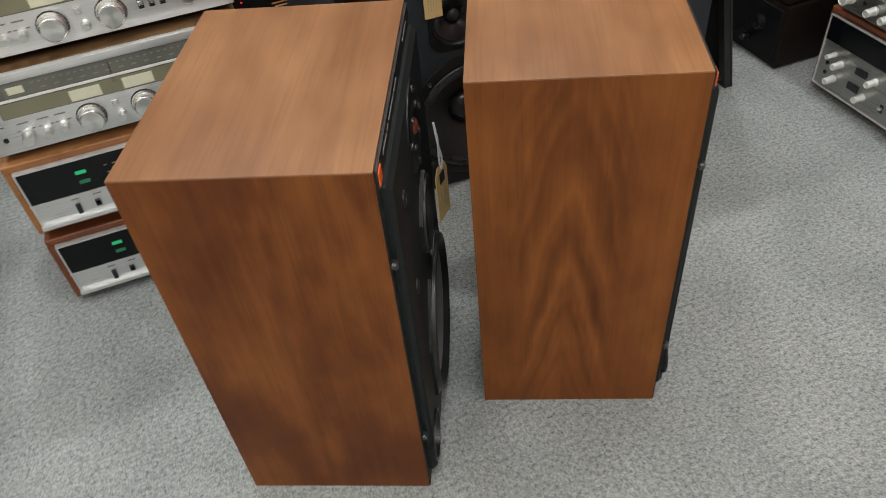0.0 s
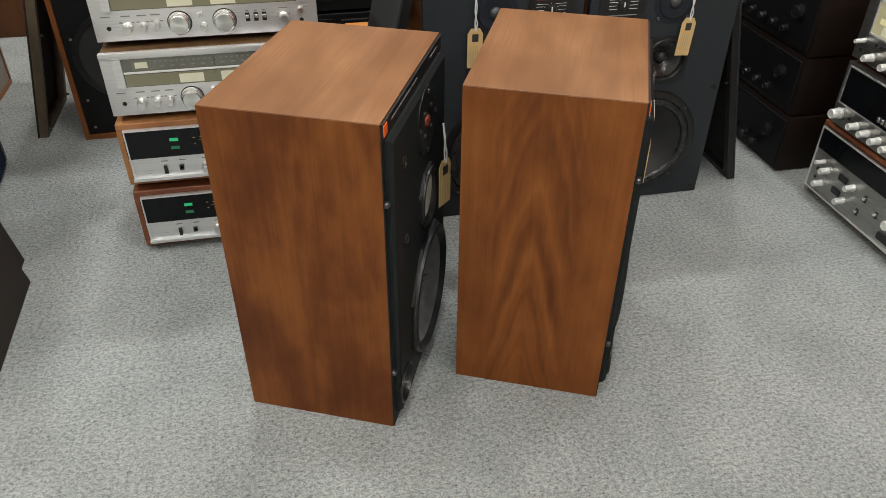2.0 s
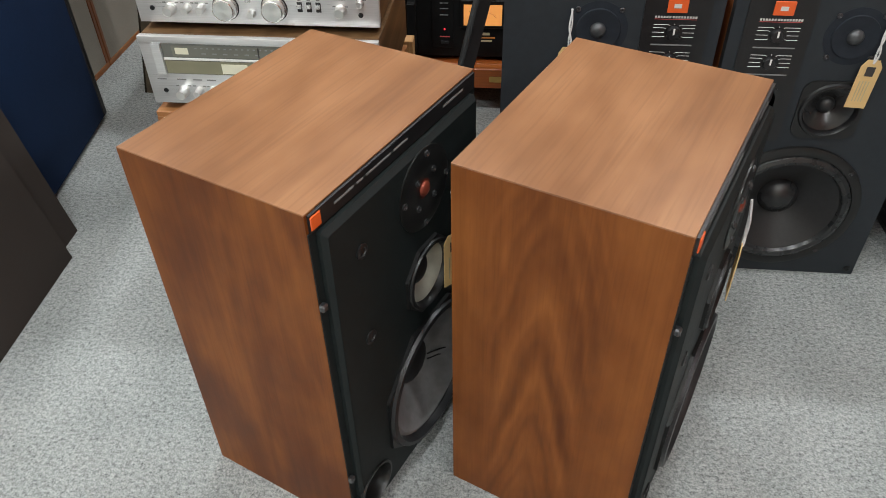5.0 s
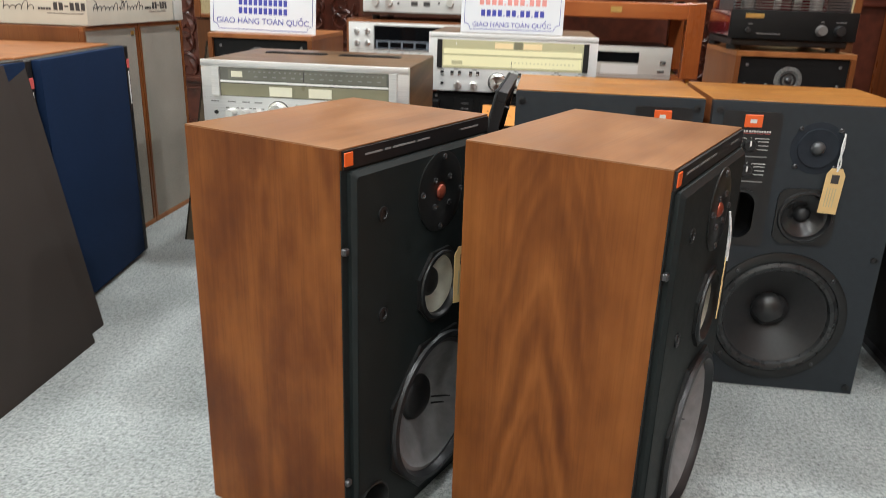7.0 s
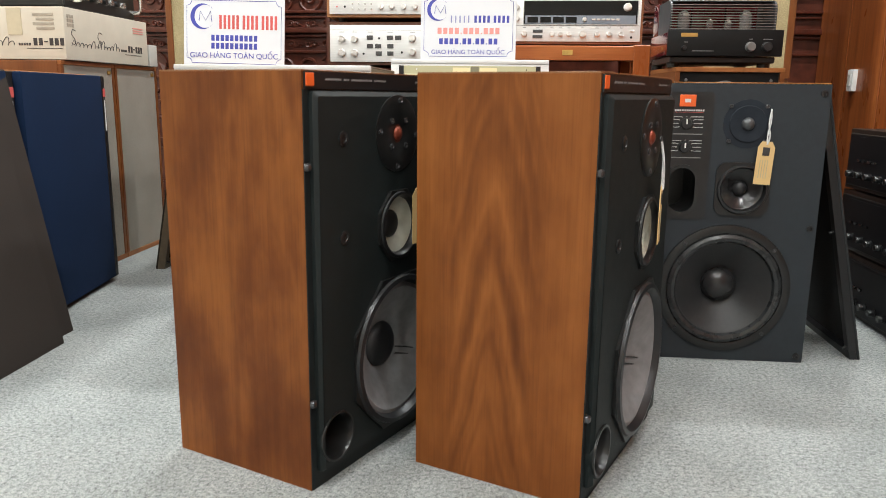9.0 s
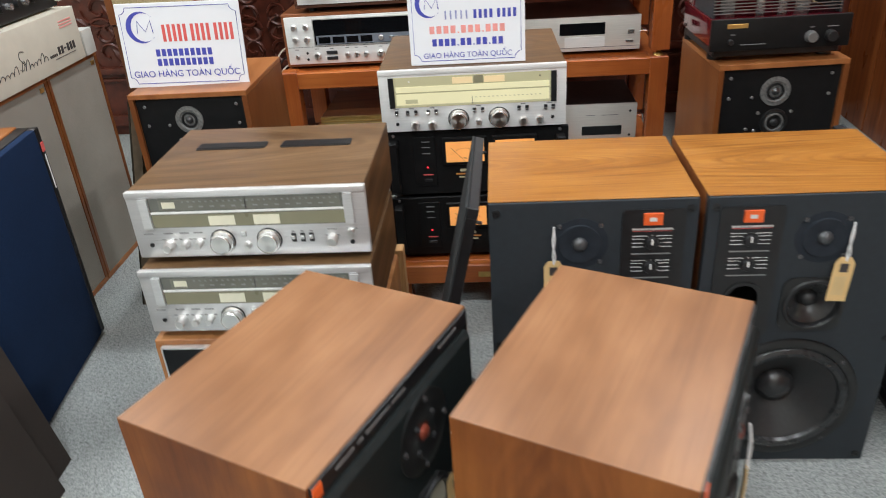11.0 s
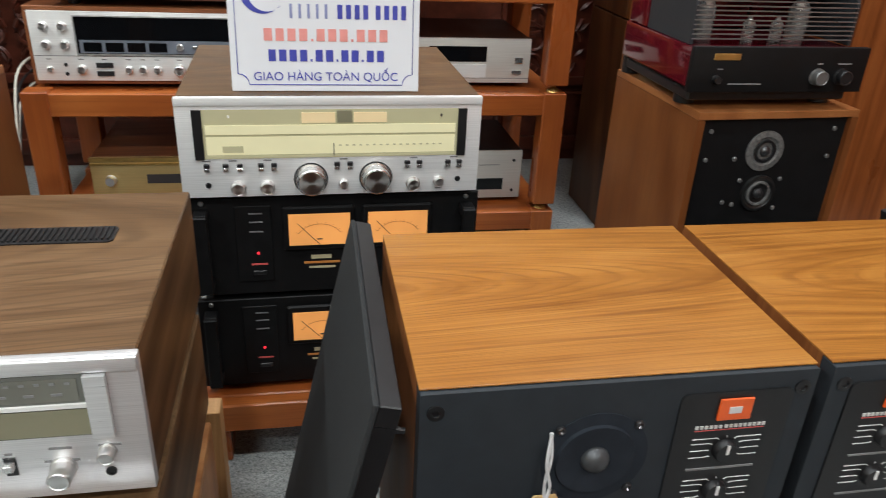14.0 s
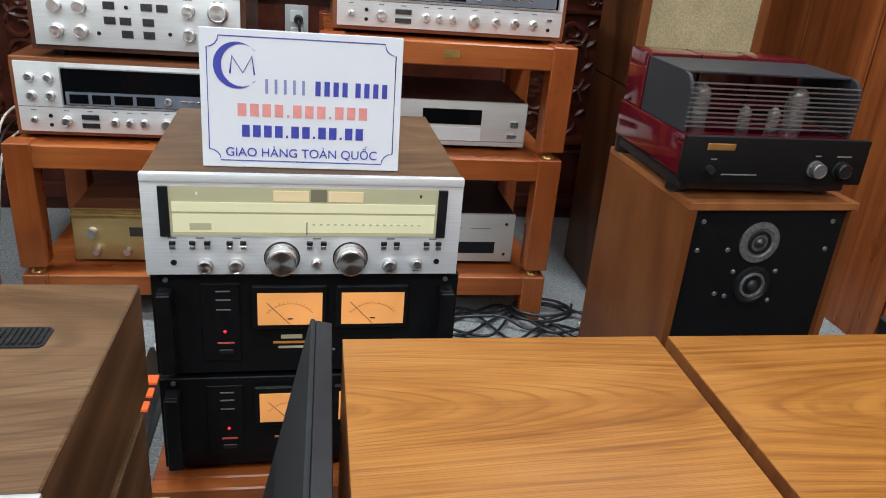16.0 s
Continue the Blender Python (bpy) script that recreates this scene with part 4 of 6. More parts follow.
def shelf_speaker(m, w, d, h, label):
    s = thing("shelf_loudspeaker", m, label, "loudspeaker", "pair of shelf loudspeakers without grilles")
    t = 0.013
    part("top_panel", boxm(0, 0, h - t, w, d, h, 0.001), AFRO_LIT, s)
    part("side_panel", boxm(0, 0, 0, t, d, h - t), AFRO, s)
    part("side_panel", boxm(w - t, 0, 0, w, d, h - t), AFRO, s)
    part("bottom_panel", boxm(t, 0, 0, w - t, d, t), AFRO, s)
    part("back_panel", boxm(t, d - 0.012, t, w - t, d, h - t), BLACK, s)
    part("baffle", boxm(t, 0.010, t, w - t, 0.028, h - t), AMP_BLACK, s, "matt black baffle with loose screws")
    f = 0.010
    cx = w * 0.47
    tw = part("tweeter", lathe(bmesh.new(), (cx, f, h - 0.072), (0, -1, 0), [(0.036, 0), (0.036, 0.003), (0.026, 0.004), (0.022, 0.0015), (0.014, 0.002)], 40), TWEETER_GREY, s, "round tweeter with an aluminium plate")
    part("dome", lathe(bmesh.new(), (cx, f, h - 0.072), (0, -1, 0), [(0.012, 0.0018)] + [(r, 0.0018 + z) for r, z in dome(0.010, 0.008)], 20), KNOB_DARK, tw)
    part("ring", lathe(bmesh.new(), (cx, f, h - 0.072), (0, -1, 0), [(0.021, 0.0018), (0.020, 0.005), (0.016, 0.005), (0.015, 0.002)], 30, False), BLACK, tw)
    md = part("midrange", lathe(bmesh.new(), (cx + 0.006, f, h - 0.150), (0, -1, 0), [(0.034, 0), (0.033, 0.005), (0.028, 0.006), (0.022, 0.002)], 40), RUBBER, s, "small black midrange driver")
    part("ring", lathe(bmesh.new(), (cx + 0.006, f, h - 0.150), (0, -1, 0), [(0.024, 0.0022), (0.022, 0.006), (0.019, 0.006), (0.018, 0.0022)], 30, False), TWEETER_GREY, md)
    part("dust_cap", lathe(bmesh.new(), (cx + 0.006, f, h - 0.150), (0, -1, 0), [(0.012, 0.0022)] + [(r, 0.0022 + z) for r, z in dome(0.010, 0.007)], 20), CONE_BLACK, md)
    wf = part("woofer", lathe(bmesh.new(), (w * 0.5, f, 0.245), (0, -1, 0), [(0.128, 0), (0.126, 0.007), (0.115, 0.008), (0.108, 0.003)], 56), RUBBER, s, "large black woofer")
    part("cone", lathe(bmesh.new(), (w * 0.5, f, 0.245), (0, -1, 0), [(0.108, 0.0045), (0.04, 0.0035)], 48, False), CONE_BLACK, wf)
    part("dust_cap", lathe(bmesh.new(), (w * 0.5, f, 0.245), (0, -1, 0), [(0.041, 0.0034)] + [(r, 0.0034 + z) for r, z in dome(0.04, 0.014)], 32), CONE_BLACK, wf)
    for x in (0.034, w - 0.034):
        for z in (h - 0.035, h - 0.085, 0.30, 0.12, 0.035):
            part("screw", SCREW_BRIGHT, None, s, at=(x, f, z))
    for x, z in ((cx - 0.055, h - 0.085), (cx - 0.04, h - 0.17), (cx + 0.045, h - 0.125), (cx + 0.045, h - 0.18), (cx - 0.035, h - 0.125), (cx - 0.06, h - 0.165)):
        part("screw", SCREW_BRIGHT, None, s, at=(x, f, z))
    return s


SCREW_TONE = plain("dull_screw_metal", (0.22, 0.22, 0.215), 0.4, 0.7, 0.3)
SCREW_BRIGHT = to_mesh("bright_screw", lathe(bmesh.new(), (0, 0, 0), (0, -1, 0), [(0.0042, 0), (0.0042, 0.002), (0.003, 0.003)], 10), SCREW_TONE)
shelf_speaker(pose(-0.5395, 1.858, 0), 0.307, 0.337, 0.645, "teak-cased loudspeaker without grille, a shop sign standing on it")
shelf_speaker(pose(0.917, 1.864, 0, 0, 0, 3.2), 0.307, 0.312, 0.651, "teak-cased loudspeaker without grille under a valve amplifier")
lc = math.degrees(math.atan2(0.118, 0.615))
loose_grille("loose_grille", pose(-0.682, 2.172, 0) @ pose(0, 0, 0, 0, 0, -90) @ pose(0, 0, 0, -lc, 0, 0), 0.276, 0.630, 0.03, "dark brown cloth grille frame leaning against the shelf loudspeaker", DARK_BROWN_CLOTH, TAUPE, True)


# ---- tower loudspeakers at the back ----
def tower(m, w, d, h, label):
    s = thing("tower_loudspeaker", m, label, "loudspeaker", "pair of tan-cloth tower loudspeakers")
    lo = 0.64
    part("plinth_box", boxm(0, 0.01, 0, w, d, lo, 0.002), TOWER_SIDE, s, "dark walnut lower cabinet")
    part("upper_case", boxm(0, 0.02, lo + 0.004, w, d, h, 0.002), TOWER_SIDE, s)
    part("trim", boxm(0, -0.004, lo + 0.004, 0.026, 0.02, h, 0.002), AFRO, s)
    part("trim", boxm(w - 0.026, -0.004, lo + 0.004, w, 0.02, h, 0.002), AFRO, s)
    part("trim", boxm(0.026, -0.004, lo + 0.004, w - 0.026, 0.02, lo + 0.020, 0.002), AFRO, s)
    part("trim", boxm(0.026, -0.004, h - 0.02, w - 0.026, 0.02, h, 0.002), AFRO, s)
    part("grille", boxm(0.026, 0.004, lo + 0.020, w - 0.026, 0.0198, h - 0.02), TAN_CLOTH, s, "coarse tan woven grille cloth")
    return s


tower(pose(-1.020, 2.80, 0), 0.353, 0.29, 1.55, "tall walnut tower loudspeaker with tan woven grille cloth")
tower(pose(1.185, 2.81, 0), 0.365, 0.29, 1.55, "tall walnut tower loudspeaker with tan cloth beside the wood wall")


# ---- hi-fi components ----
KNOB_CACHE = {}


def knob_mesh(r, ln, material, cap=None):
    key = (round(r, 4), round(ln, 4), material.name)
    if key not in KNOB_CACHE:
        prof = [(r * 1.12, 0), (r * 1.12, ln * 0.18), (r, ln * 0.22), (r * 0.96, ln * 0.94), (r * 0.88, ln), (r * 0.80, ln), (r * 0.76, ln * 0.96)]
        KNOB_CACHE[key] = to_mesh("knob", lathe(bmesh.new(), (0, 0, 0), (0, -1, 0), prof, 26), material)
    return KNOB_CACHE[key]


def deck(name, m, w, h, d, label, group, category, case, face, elements, border=0.0, foot=0.012, case_side=None, sill=0.0):
    """A component: case, faceplate and what sits on it. Elements take shares of the faceplate's width and height."""
    s = thing(name, m, label, category, group)
    z0 = foot
    if border:
        b = border
        part("case_top", boxm(0, 0, h - b, w, d, h, 0.0015), case, s, "wooden case top")
        part("case_bottom", boxm(0, 0, z0, w, d, z0 + b, 0.0015), case, s)
        part("case_side", boxm(0, 0, z0 + b, b, d, h - b), case_side or case, s)
        part("case_side", boxm(w - b, 0, z0 + b, w, d, h - b), case_side or case, s)
        part("chassis", boxm(b, 0.012, z0 + b, w - b, d - 0.004, h - b), BLACK_METAL, s)
        fx0, fx1, fz0, fz1 = b, w - b, z0 + b, h - b
    else:
        part("case_top", boxm(0.002, 0.004, h - 0.004, w - 0.002, d, h, 0.0015), case, s, "wood-grain case top")
        part("case_side", boxm(0.002, 0.004, z0, 0.012, d, h - 0.004), case_side or case, s)
        part("case_side", boxm(w - 0.012, 0.004, z0, w - 0.002, d, h - 0.004), case_side or case, s)
        part("chassis", boxm(0.012, 0.008, z0 + 0.002, w - 0.012, d - 0.004, h - 0.006), BLACK_METAL, s)
        fx0, fx1, fz0, fz1 = 0.0, w, z0, h
    plate = part("faceplate", boxm(fx0, -0.008, fz0, fx1, 0.006 if border else 0.003, fz1, 0.0015, 2), face, s)
    if sill:
        part("top_lip", boxm(fx0, -0.008 - sill, fz1 - 0.012, fx1, -0.006, fz1 + 0.0006, 0.002, 2), face, plate)
    fw, fh = fx1 - fx0, fz1 - fz0
    f = -0.008
    for e in elements:
        k, u, v = e[0], fx0 + e[1] * fw, fz0 + e[2] * fh
        if k == "win":
            u1, v1 = fx0 + e[3] * fw, fz0 + e[4] * fh
            part(e[6] if len(e) > 6 else "window", boxm(u, f - (e[7] if len(e) > 7 else 0.0012), v, u1, f + 0.001, v1), e[5], plate)
        elif k == "bezel":
            u1, v1 = fx0 + e[3] * fw, fz0 + e[4] * fh
            t = e[6] if len(e) > 6 else 0.003
            for q in ((u - t, v - t, u1 + t, v), (u - t, v1, u1 + t, v1 + t), (u - t, v, u, v1), (u1, v, u1 + t, v1)):
                part("bezel", boxm(q[0], f - 0.0035, q[1], q[2], f + 0.001, q[3]), e[5], plate)
        elif k == "knob":
            r = e[3]
            part("knob", knob_mesh(r, e[4] if len(e) > 4 else r * 1.6, e[5] if len(e) > 5 else KNOB_SPUN), None, plate, at=(u, f, v))
        elif k == "big":
            r = e[3]
            kn = part("tuning_knob", knob_mesh(r, r * 0.95, KNOB), None, plate, at=(u, f, v))
            part("knob_ring", lathe(bmesh.new(), (0, 0, 0), (0, -1, 0), [(r * 1.19, 0), (r * 1.19, 0.0008), (r * 1.15, 0.001)], 30), BLACK, kn)
            part("knob_cap", lathe(bmesh.new(), (0, -r * 0.95, 0), (0, -1, 0), [(r * 0.84, 0.0), (r * 0.82, 0.0009)], 30), e[4] if len(e) > 4 else KNOB_SPUN, kn)
        elif k == "jack":
            part("socket", lathe(bmesh.new(), (u, f, v), (0, -1, 0), [(0.0045, 0), (0.0045, 0.0016), (0.003, 0.0018), (0.0028, 0.0006)], 14), BLACK, plate)
        elif k == "btn":
            wd, ht = e[3], e[4]
            part("button", boxm(u - wd / 2, f - 0.005, v - ht / 2, u + wd / 2, f, v + ht / 2, 0.0006), e[5] if len(e) > 5 else KNOB, plate)
        elif k == "lever":
            lv = part("lever_switch", boxm(u - 0.0045, f - 0.001, v - 0.009, u + 0.0045, f + 0.0005, v + 0.009), BLACK, plate)
            part("lever", boxm(u - 0.0038, f - 0.008, v - 0.001, u + 0.0038, f - 0.001, v + 0.006, 0.0008), KNOB, lv)
        elif k == "txt":
            part("print_bar", boxm(u - e[3] / 2, f - 0.0006, v, u + e[3] / 2, f + 0.0005, v + 0.0022), e[4] if len(e) > 4 else GREY_PRINT, plate)
        elif k == "led":
            part("lamp", boxm(u - e[3] / 2, f - 0.0022, v - e[4] / 2, u + e[3] / 2, f, v + e[4] / 2), e[5], plate)
    if foot:
        for x in (0.05, w - 0.05):
            for y in (0.05, d - 0.05):
                part("foot", lathe(bmesh.new(), (x, y, 0), (0, 0, 1), [(0.014, 0), (0.016, foot + 0.001)], 14), RUBBER, s)
    return s


def ticks(u0, u1, v, n, size, mat):
    return [("led", u0 + (u1 - u0) * k / (n - 1), v, size, 0.0022, mat) for k in range(n)]


# silver receivers with grey-olive dials
def dial_receiver(m, label):
    els = [
        ("win", 0.055, 0.46, 0.945, 0.90, DIAL_GREY, "dial", 0.0006),
        ("win", 0.095, 0.47, 0.905, 0.655, DIAL_OLIVE, "dial_strip", 0.0014),
        ("win", 0.095, 0.672, 0.905, 0.700, WHITE, "dial_line", 0.0028),
        ("win", 0.135, 0.72, 0.895, 0.875, DIAL_SHADE, "dial_scale", 0.0014),
        ("win", 0.150, 0.755, 0.205, 0.845, CREAM, "name_plate", 0.0022),
        ("win", 0.335, 0.485, 0.445, 0.625, CREAM, "meter", 0.0024),
        ("win", 0.525, 0.485, 0.635, 0.625, CREAM, "meter", 0.0024),
        ("win", 0.500, 0.720, 0.504, 0.875, INK, "dial_pointer", 0.0026),
        ("win", 0.055, 0.46, 0.092, 0.90, SILVER, "pillar", 0.006),
        ("win", 0.908, 0.46, 0.945, 0.90, SILVER, "pillar", 0.006),
        ("jack", 0.065, 0.20), ("knob", 0.145, 0.20, 0.0095, 0.022), ("knob", 0.215, 0.21, 0.0072, 0.020), ("knob", 0.275, 0.22, 0.0072, 0.020),
        ("big", 0.375, 0.235, 0.0205), ("btn", 0.472, 0.345, 0.010, 0.010), ("knob", 0.480, 0.165, 0.0065, 0.016), ("big", 0.575, 0.235, 0.0205),
        ("lever", 0.680, 0.26), ("lever", 0.718, 0.26), ("lever", 0.756, 0.26), ("knob", 0.845, 0.23, 0.0095, 0.02), ("knob", 0.925, 0.33, 0.0065, 0.012), ("jack", 0.925, 0.17),
    ]
    els += [("txt", u, 0.365, 0.018) for u in (0.06, 0.145, 0.215, 0.275, 0.375, 0.575, 0.845, 0.93)]
    els += ticks(0.24, 0.88, 0.845, 27, 0.004, GREY_PRINT) + ticks(0.27, 0.86, 0.770, 14, 0.008, GREY_PRINT)
    els += [("txt", u, 0.470, 0.010, GREY_PRINT) for u in (0.355, 0.39, 0.425, 0.545, 0.58, 0.615)] + [("txt", 0.14, 0.575, 0.012, GREY_PRINT), ("txt", 0.86, 0.60, 0.012, GREY_PRINT)]
    els += [("txt", u, v, 0.006) for u, v in ((0.120, 0.27), (0.172, 0.27), (0.195, 0.27), (0.237, 0.27), (0.255, 0.27), (0.297, 0.27), (0.820, 0.27), (0.868, 0.27), (0.680, 0.345), (0.718, 0.345), (0.756, 0.345))]
    s = deck("stereo_receiver", m, 0.447, 0.146, 0.334, label, "silver dial receivers", "receiver", VINYL, SILVER, els, 0, 0.010, VINYL_SIDE, 0.003)
    return s


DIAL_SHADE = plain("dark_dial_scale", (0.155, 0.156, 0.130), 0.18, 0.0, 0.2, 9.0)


def flat_plate(x0, y0, x1, y1, r, z0, z1):
    """A lying plate with rounded corners."""
    bm = slab(bmesh.new(), round_rect(x0, y0, x1, y1, r), -z1, -z0)
    bm.transform(pose(0, 0, 0, -90, 0, 0))
    return bm


def vents(parent, w, h, y0, y1, spans):
    for u0, u1 in spans:
        g = part("vent_grille", flat_plate(u0 * w, y0, u1 * w, y1, 0.007, h - 0.001, h + 0.0014), BLACK, parent, "black slotted vent grille")
        n = 26
        for k in range(n):
            x = u0 * w + 0.005 + (u1 * w - u0 * w - 0.010) * k / (n - 1)
            part("slat", VENT_SLAT, None, g, at=(x, y0 + 0.004, h + 0.0014))


SLAT_GREY = plain("vent_grey", (0.022, 0.022, 0.022), 0.35, 0.3, 0.1)
VENT_SLAT = to_mesh("slat", boxm(-0.0012, 0, 0, 0.0012, 0.030, 0.0018), SLAT_GREY)
top_receiver = dial_receiver(pose(-0.2965, 1.293, 0.480, 0, 0, 0), "silver stereo receiver with wood-grain top, on the stack")
vents(top_receiver, 0.447, 0.146, 0.200, 0.238, ((0.137, 0.466), (0.536, 0.865)))
dial_receiver(pose(-0.2965, 1.262, 0.3305), "silver stereo receiver with olive dial, second from stack top")


def black_glass_receiver(m, label, case):
    els = [
        ("win", 0.0, 0.44, 1.0, 1.0, GLASS_BLACK, "dial_glass", 0.0014),
        ("bezel", 0.010, 0.02, 0.990, 0.985, SILVER, 0.0028), ("win", 0.0, 0.425, 1.0, 0.447, SILVER, "trim_strip", 0.003), ("win", 0.0, 0.0, 1.0, 0.055, SILVER, "bottom_lip", 0.006),
        ("led", 0.24, 0.78, 0.018, 0.007, GREEN_LED), ("led", 0.24, 0.62, 0.018, 0.007, GREEN_DIM),
        ("btn", 0.17, 0.20, 0.0075, 0.020, BLACK), ("btn", 0.25, 0.22, 0.009, 0.012, BLACK), ("btn", 0.25, 0.23, 0.006, 0.008, KNOB), ("knob", 0.375, 0.20, 0.0095, 0.020), ("btn", 0.505, 0.25, 0.015, 0.012, BLACK), ("btn", 0.545, 0.25, 0.015, 0.012, BLACK),
        ("knob", 0.64, 0.2, 0.007, 0.018), ("knob", 0.70, 0.2, 0.007, 0.018), ("knob", 0.76, 0.2, 0.007, 0.018), ("big", 0.875, 0.26, 0.016),
    ]
    els += ticks(0.34, 0.92, 0.79, 18, 0.0050, TICK_GREEN) + ticks(0.34, 0.92, 0.67, 16, 0.004, TICK_GREEN) + [("win", 0.36, 0.726, 0.93, 0.734, TICK_GREEN, "scale_line", 0.0018)]
    els += [("txt", u, 0.355, 0.014) for u in (0.17, 0.26, 0.375, 0.525)]
    return deck("stereo_receiver", m, 0.450, 0.158, 0.33, label, "walnut-cased receivers", "receiver", case, SILVER, els, 0.013, 0.010)


TICK_GREEN = plain("dial_figures", (0.22, 0.185, 0.08), 0.5, 0, 0.1)
black_glass_receiver(pose(-0.2985, 1.248, 0.1655), "walnut-cased receiver with black glass dial and green lamps, lit", CASE_OAK)
black_glass_receiver(pose(-0.2985, 1.246, 0.0), "red walnut-cased receiver with lit green lamps, on the carpet", RED_WALNUT)
solid("wooden_board", boxm(0, 0, 0, 0.026, 0.034, 0.323, 0.001), PINE, "narrow pale wooden board standing beside the receiver stack", "board", m=pose(0.135, 1.595, 0, 0, 0, 0))

# lit receiver over the two power amplifiers
els_s = [
    ("win", 0.052, 0.40, 0.948, 0.885, DIAL_LIT2, "dial", 0.0006),
    ("win", 0.090, 0.645, 0.910, 0.735, DIAL_LIT, "dial_line", 0.0026),
    ("win", 0.090, 0.44, 0.910, 0.62, DIAL_LIT, "dial_scale", 0.0014),
    ("win", 0.090, 0.405, 0.910, 0.43, DIAL_LIT2, "dial_edge", 0.0014),
    ("win", 0.395, 0.755, 0.505, 0.855, METER_SMALL, "meter", 0.0024), ("win", 0.565, 0.755, 0.675, 0.855, METER_SMALL, "meter", 0.0024),
    ("win", 0.497, 0.42, 0.500, 0.545, INK, "dial_pointer", 0.0026),
    ("win", 0.052, 0.40, 0.082, 0.885, BLACK, "pillar", 0.004), ("win", 0.918, 0.40, 0.948, 0.885, BLACK, "pillar", 0.004),
    ("jack", 0.085, 0.13), ("knob", 0.180, 0.10, 0.0105, 0.012), ("knob", 0.275, 0.10, 0.0105, 0.012), ("big", 0.420, 0.175, 0.0225, KNOB_SPUN),
    ("knob", 0.530, 0.12, 0.0068, 0.010), ("big", 0.640, 0.175, 0.0225, KNOB_SPUN), ("knob", 0.770, 0.10, 0.0105, 0.012), ("knob", 0.860, 0.12, 0.0080, 0.011), ("jack", 0.928, 0.14),
]
els_s += [("btn", u, 0.292, 0.0085, 0.0062, KNOB) for u in (0.085, 0.145, 0.190, 0.258, 0.300, 0.508, 0.552, 0.748, 0.790, 0.890, 0.930)]
els_s += [("btn", u, 0.332, 0.0088, 0.0060, BLACK) for u in (0.085, 0.145, 0.190, 0.258, 0.300, 0.508, 0.552, 0.748, 0.790, 0.890, 0.930)]
els_s += [("txt", u, 0.372, 0.012) for u in (0.085, 0.168, 0.280, 0.530, 0.770, 0.91)]
els_s += ticks(0.52, 0.86, 0.525, 16, 0.004, DIAL_LIT2)
els_s += [("win", 0.140, 0.465, 0.205, 0.530, DIAL_LIT2, "name_plate", 0.0022), ("txt", 0.185, 0.690, 0.010, AMBER_PRINT), ("txt", 0.46, 0.690, 0.012, AMBER_PRINT), ("txt", 0.60, 0.690, 0.012, AMBER_PRINT), ("txt", 0.86, 0.690, 0.012, AMBER_PRINT)]
els_s += [("win", 0.510, 0.755, 0.560, 0.875, DIAL_OLIVE, "meter_divider", 0.0030), ("led", 0.86, 0.82, 0.003, 0.004, INK), ("led", 0.165, 0.82, 0.003, 0.004, WHITE)]
els_s += [("txt", u, 0.255, 0.014) for u in (0.42, 0.64)] + [("txt", u, 0.035, 0.010) for u in (0.18, 0.275, 0.77, 0.86)]
deck("stereo_receiver", pose(0.0955, 1.897, 0.500, 0, 0, 1.2), 0.466, 0.168, 0.375, "silver receiver with glowing cream dial, on two black amplifiers", "", "receiver", VINYL, SILVER_S, els_s, 0, 0.010, VINYL_SIDE, 0.003)


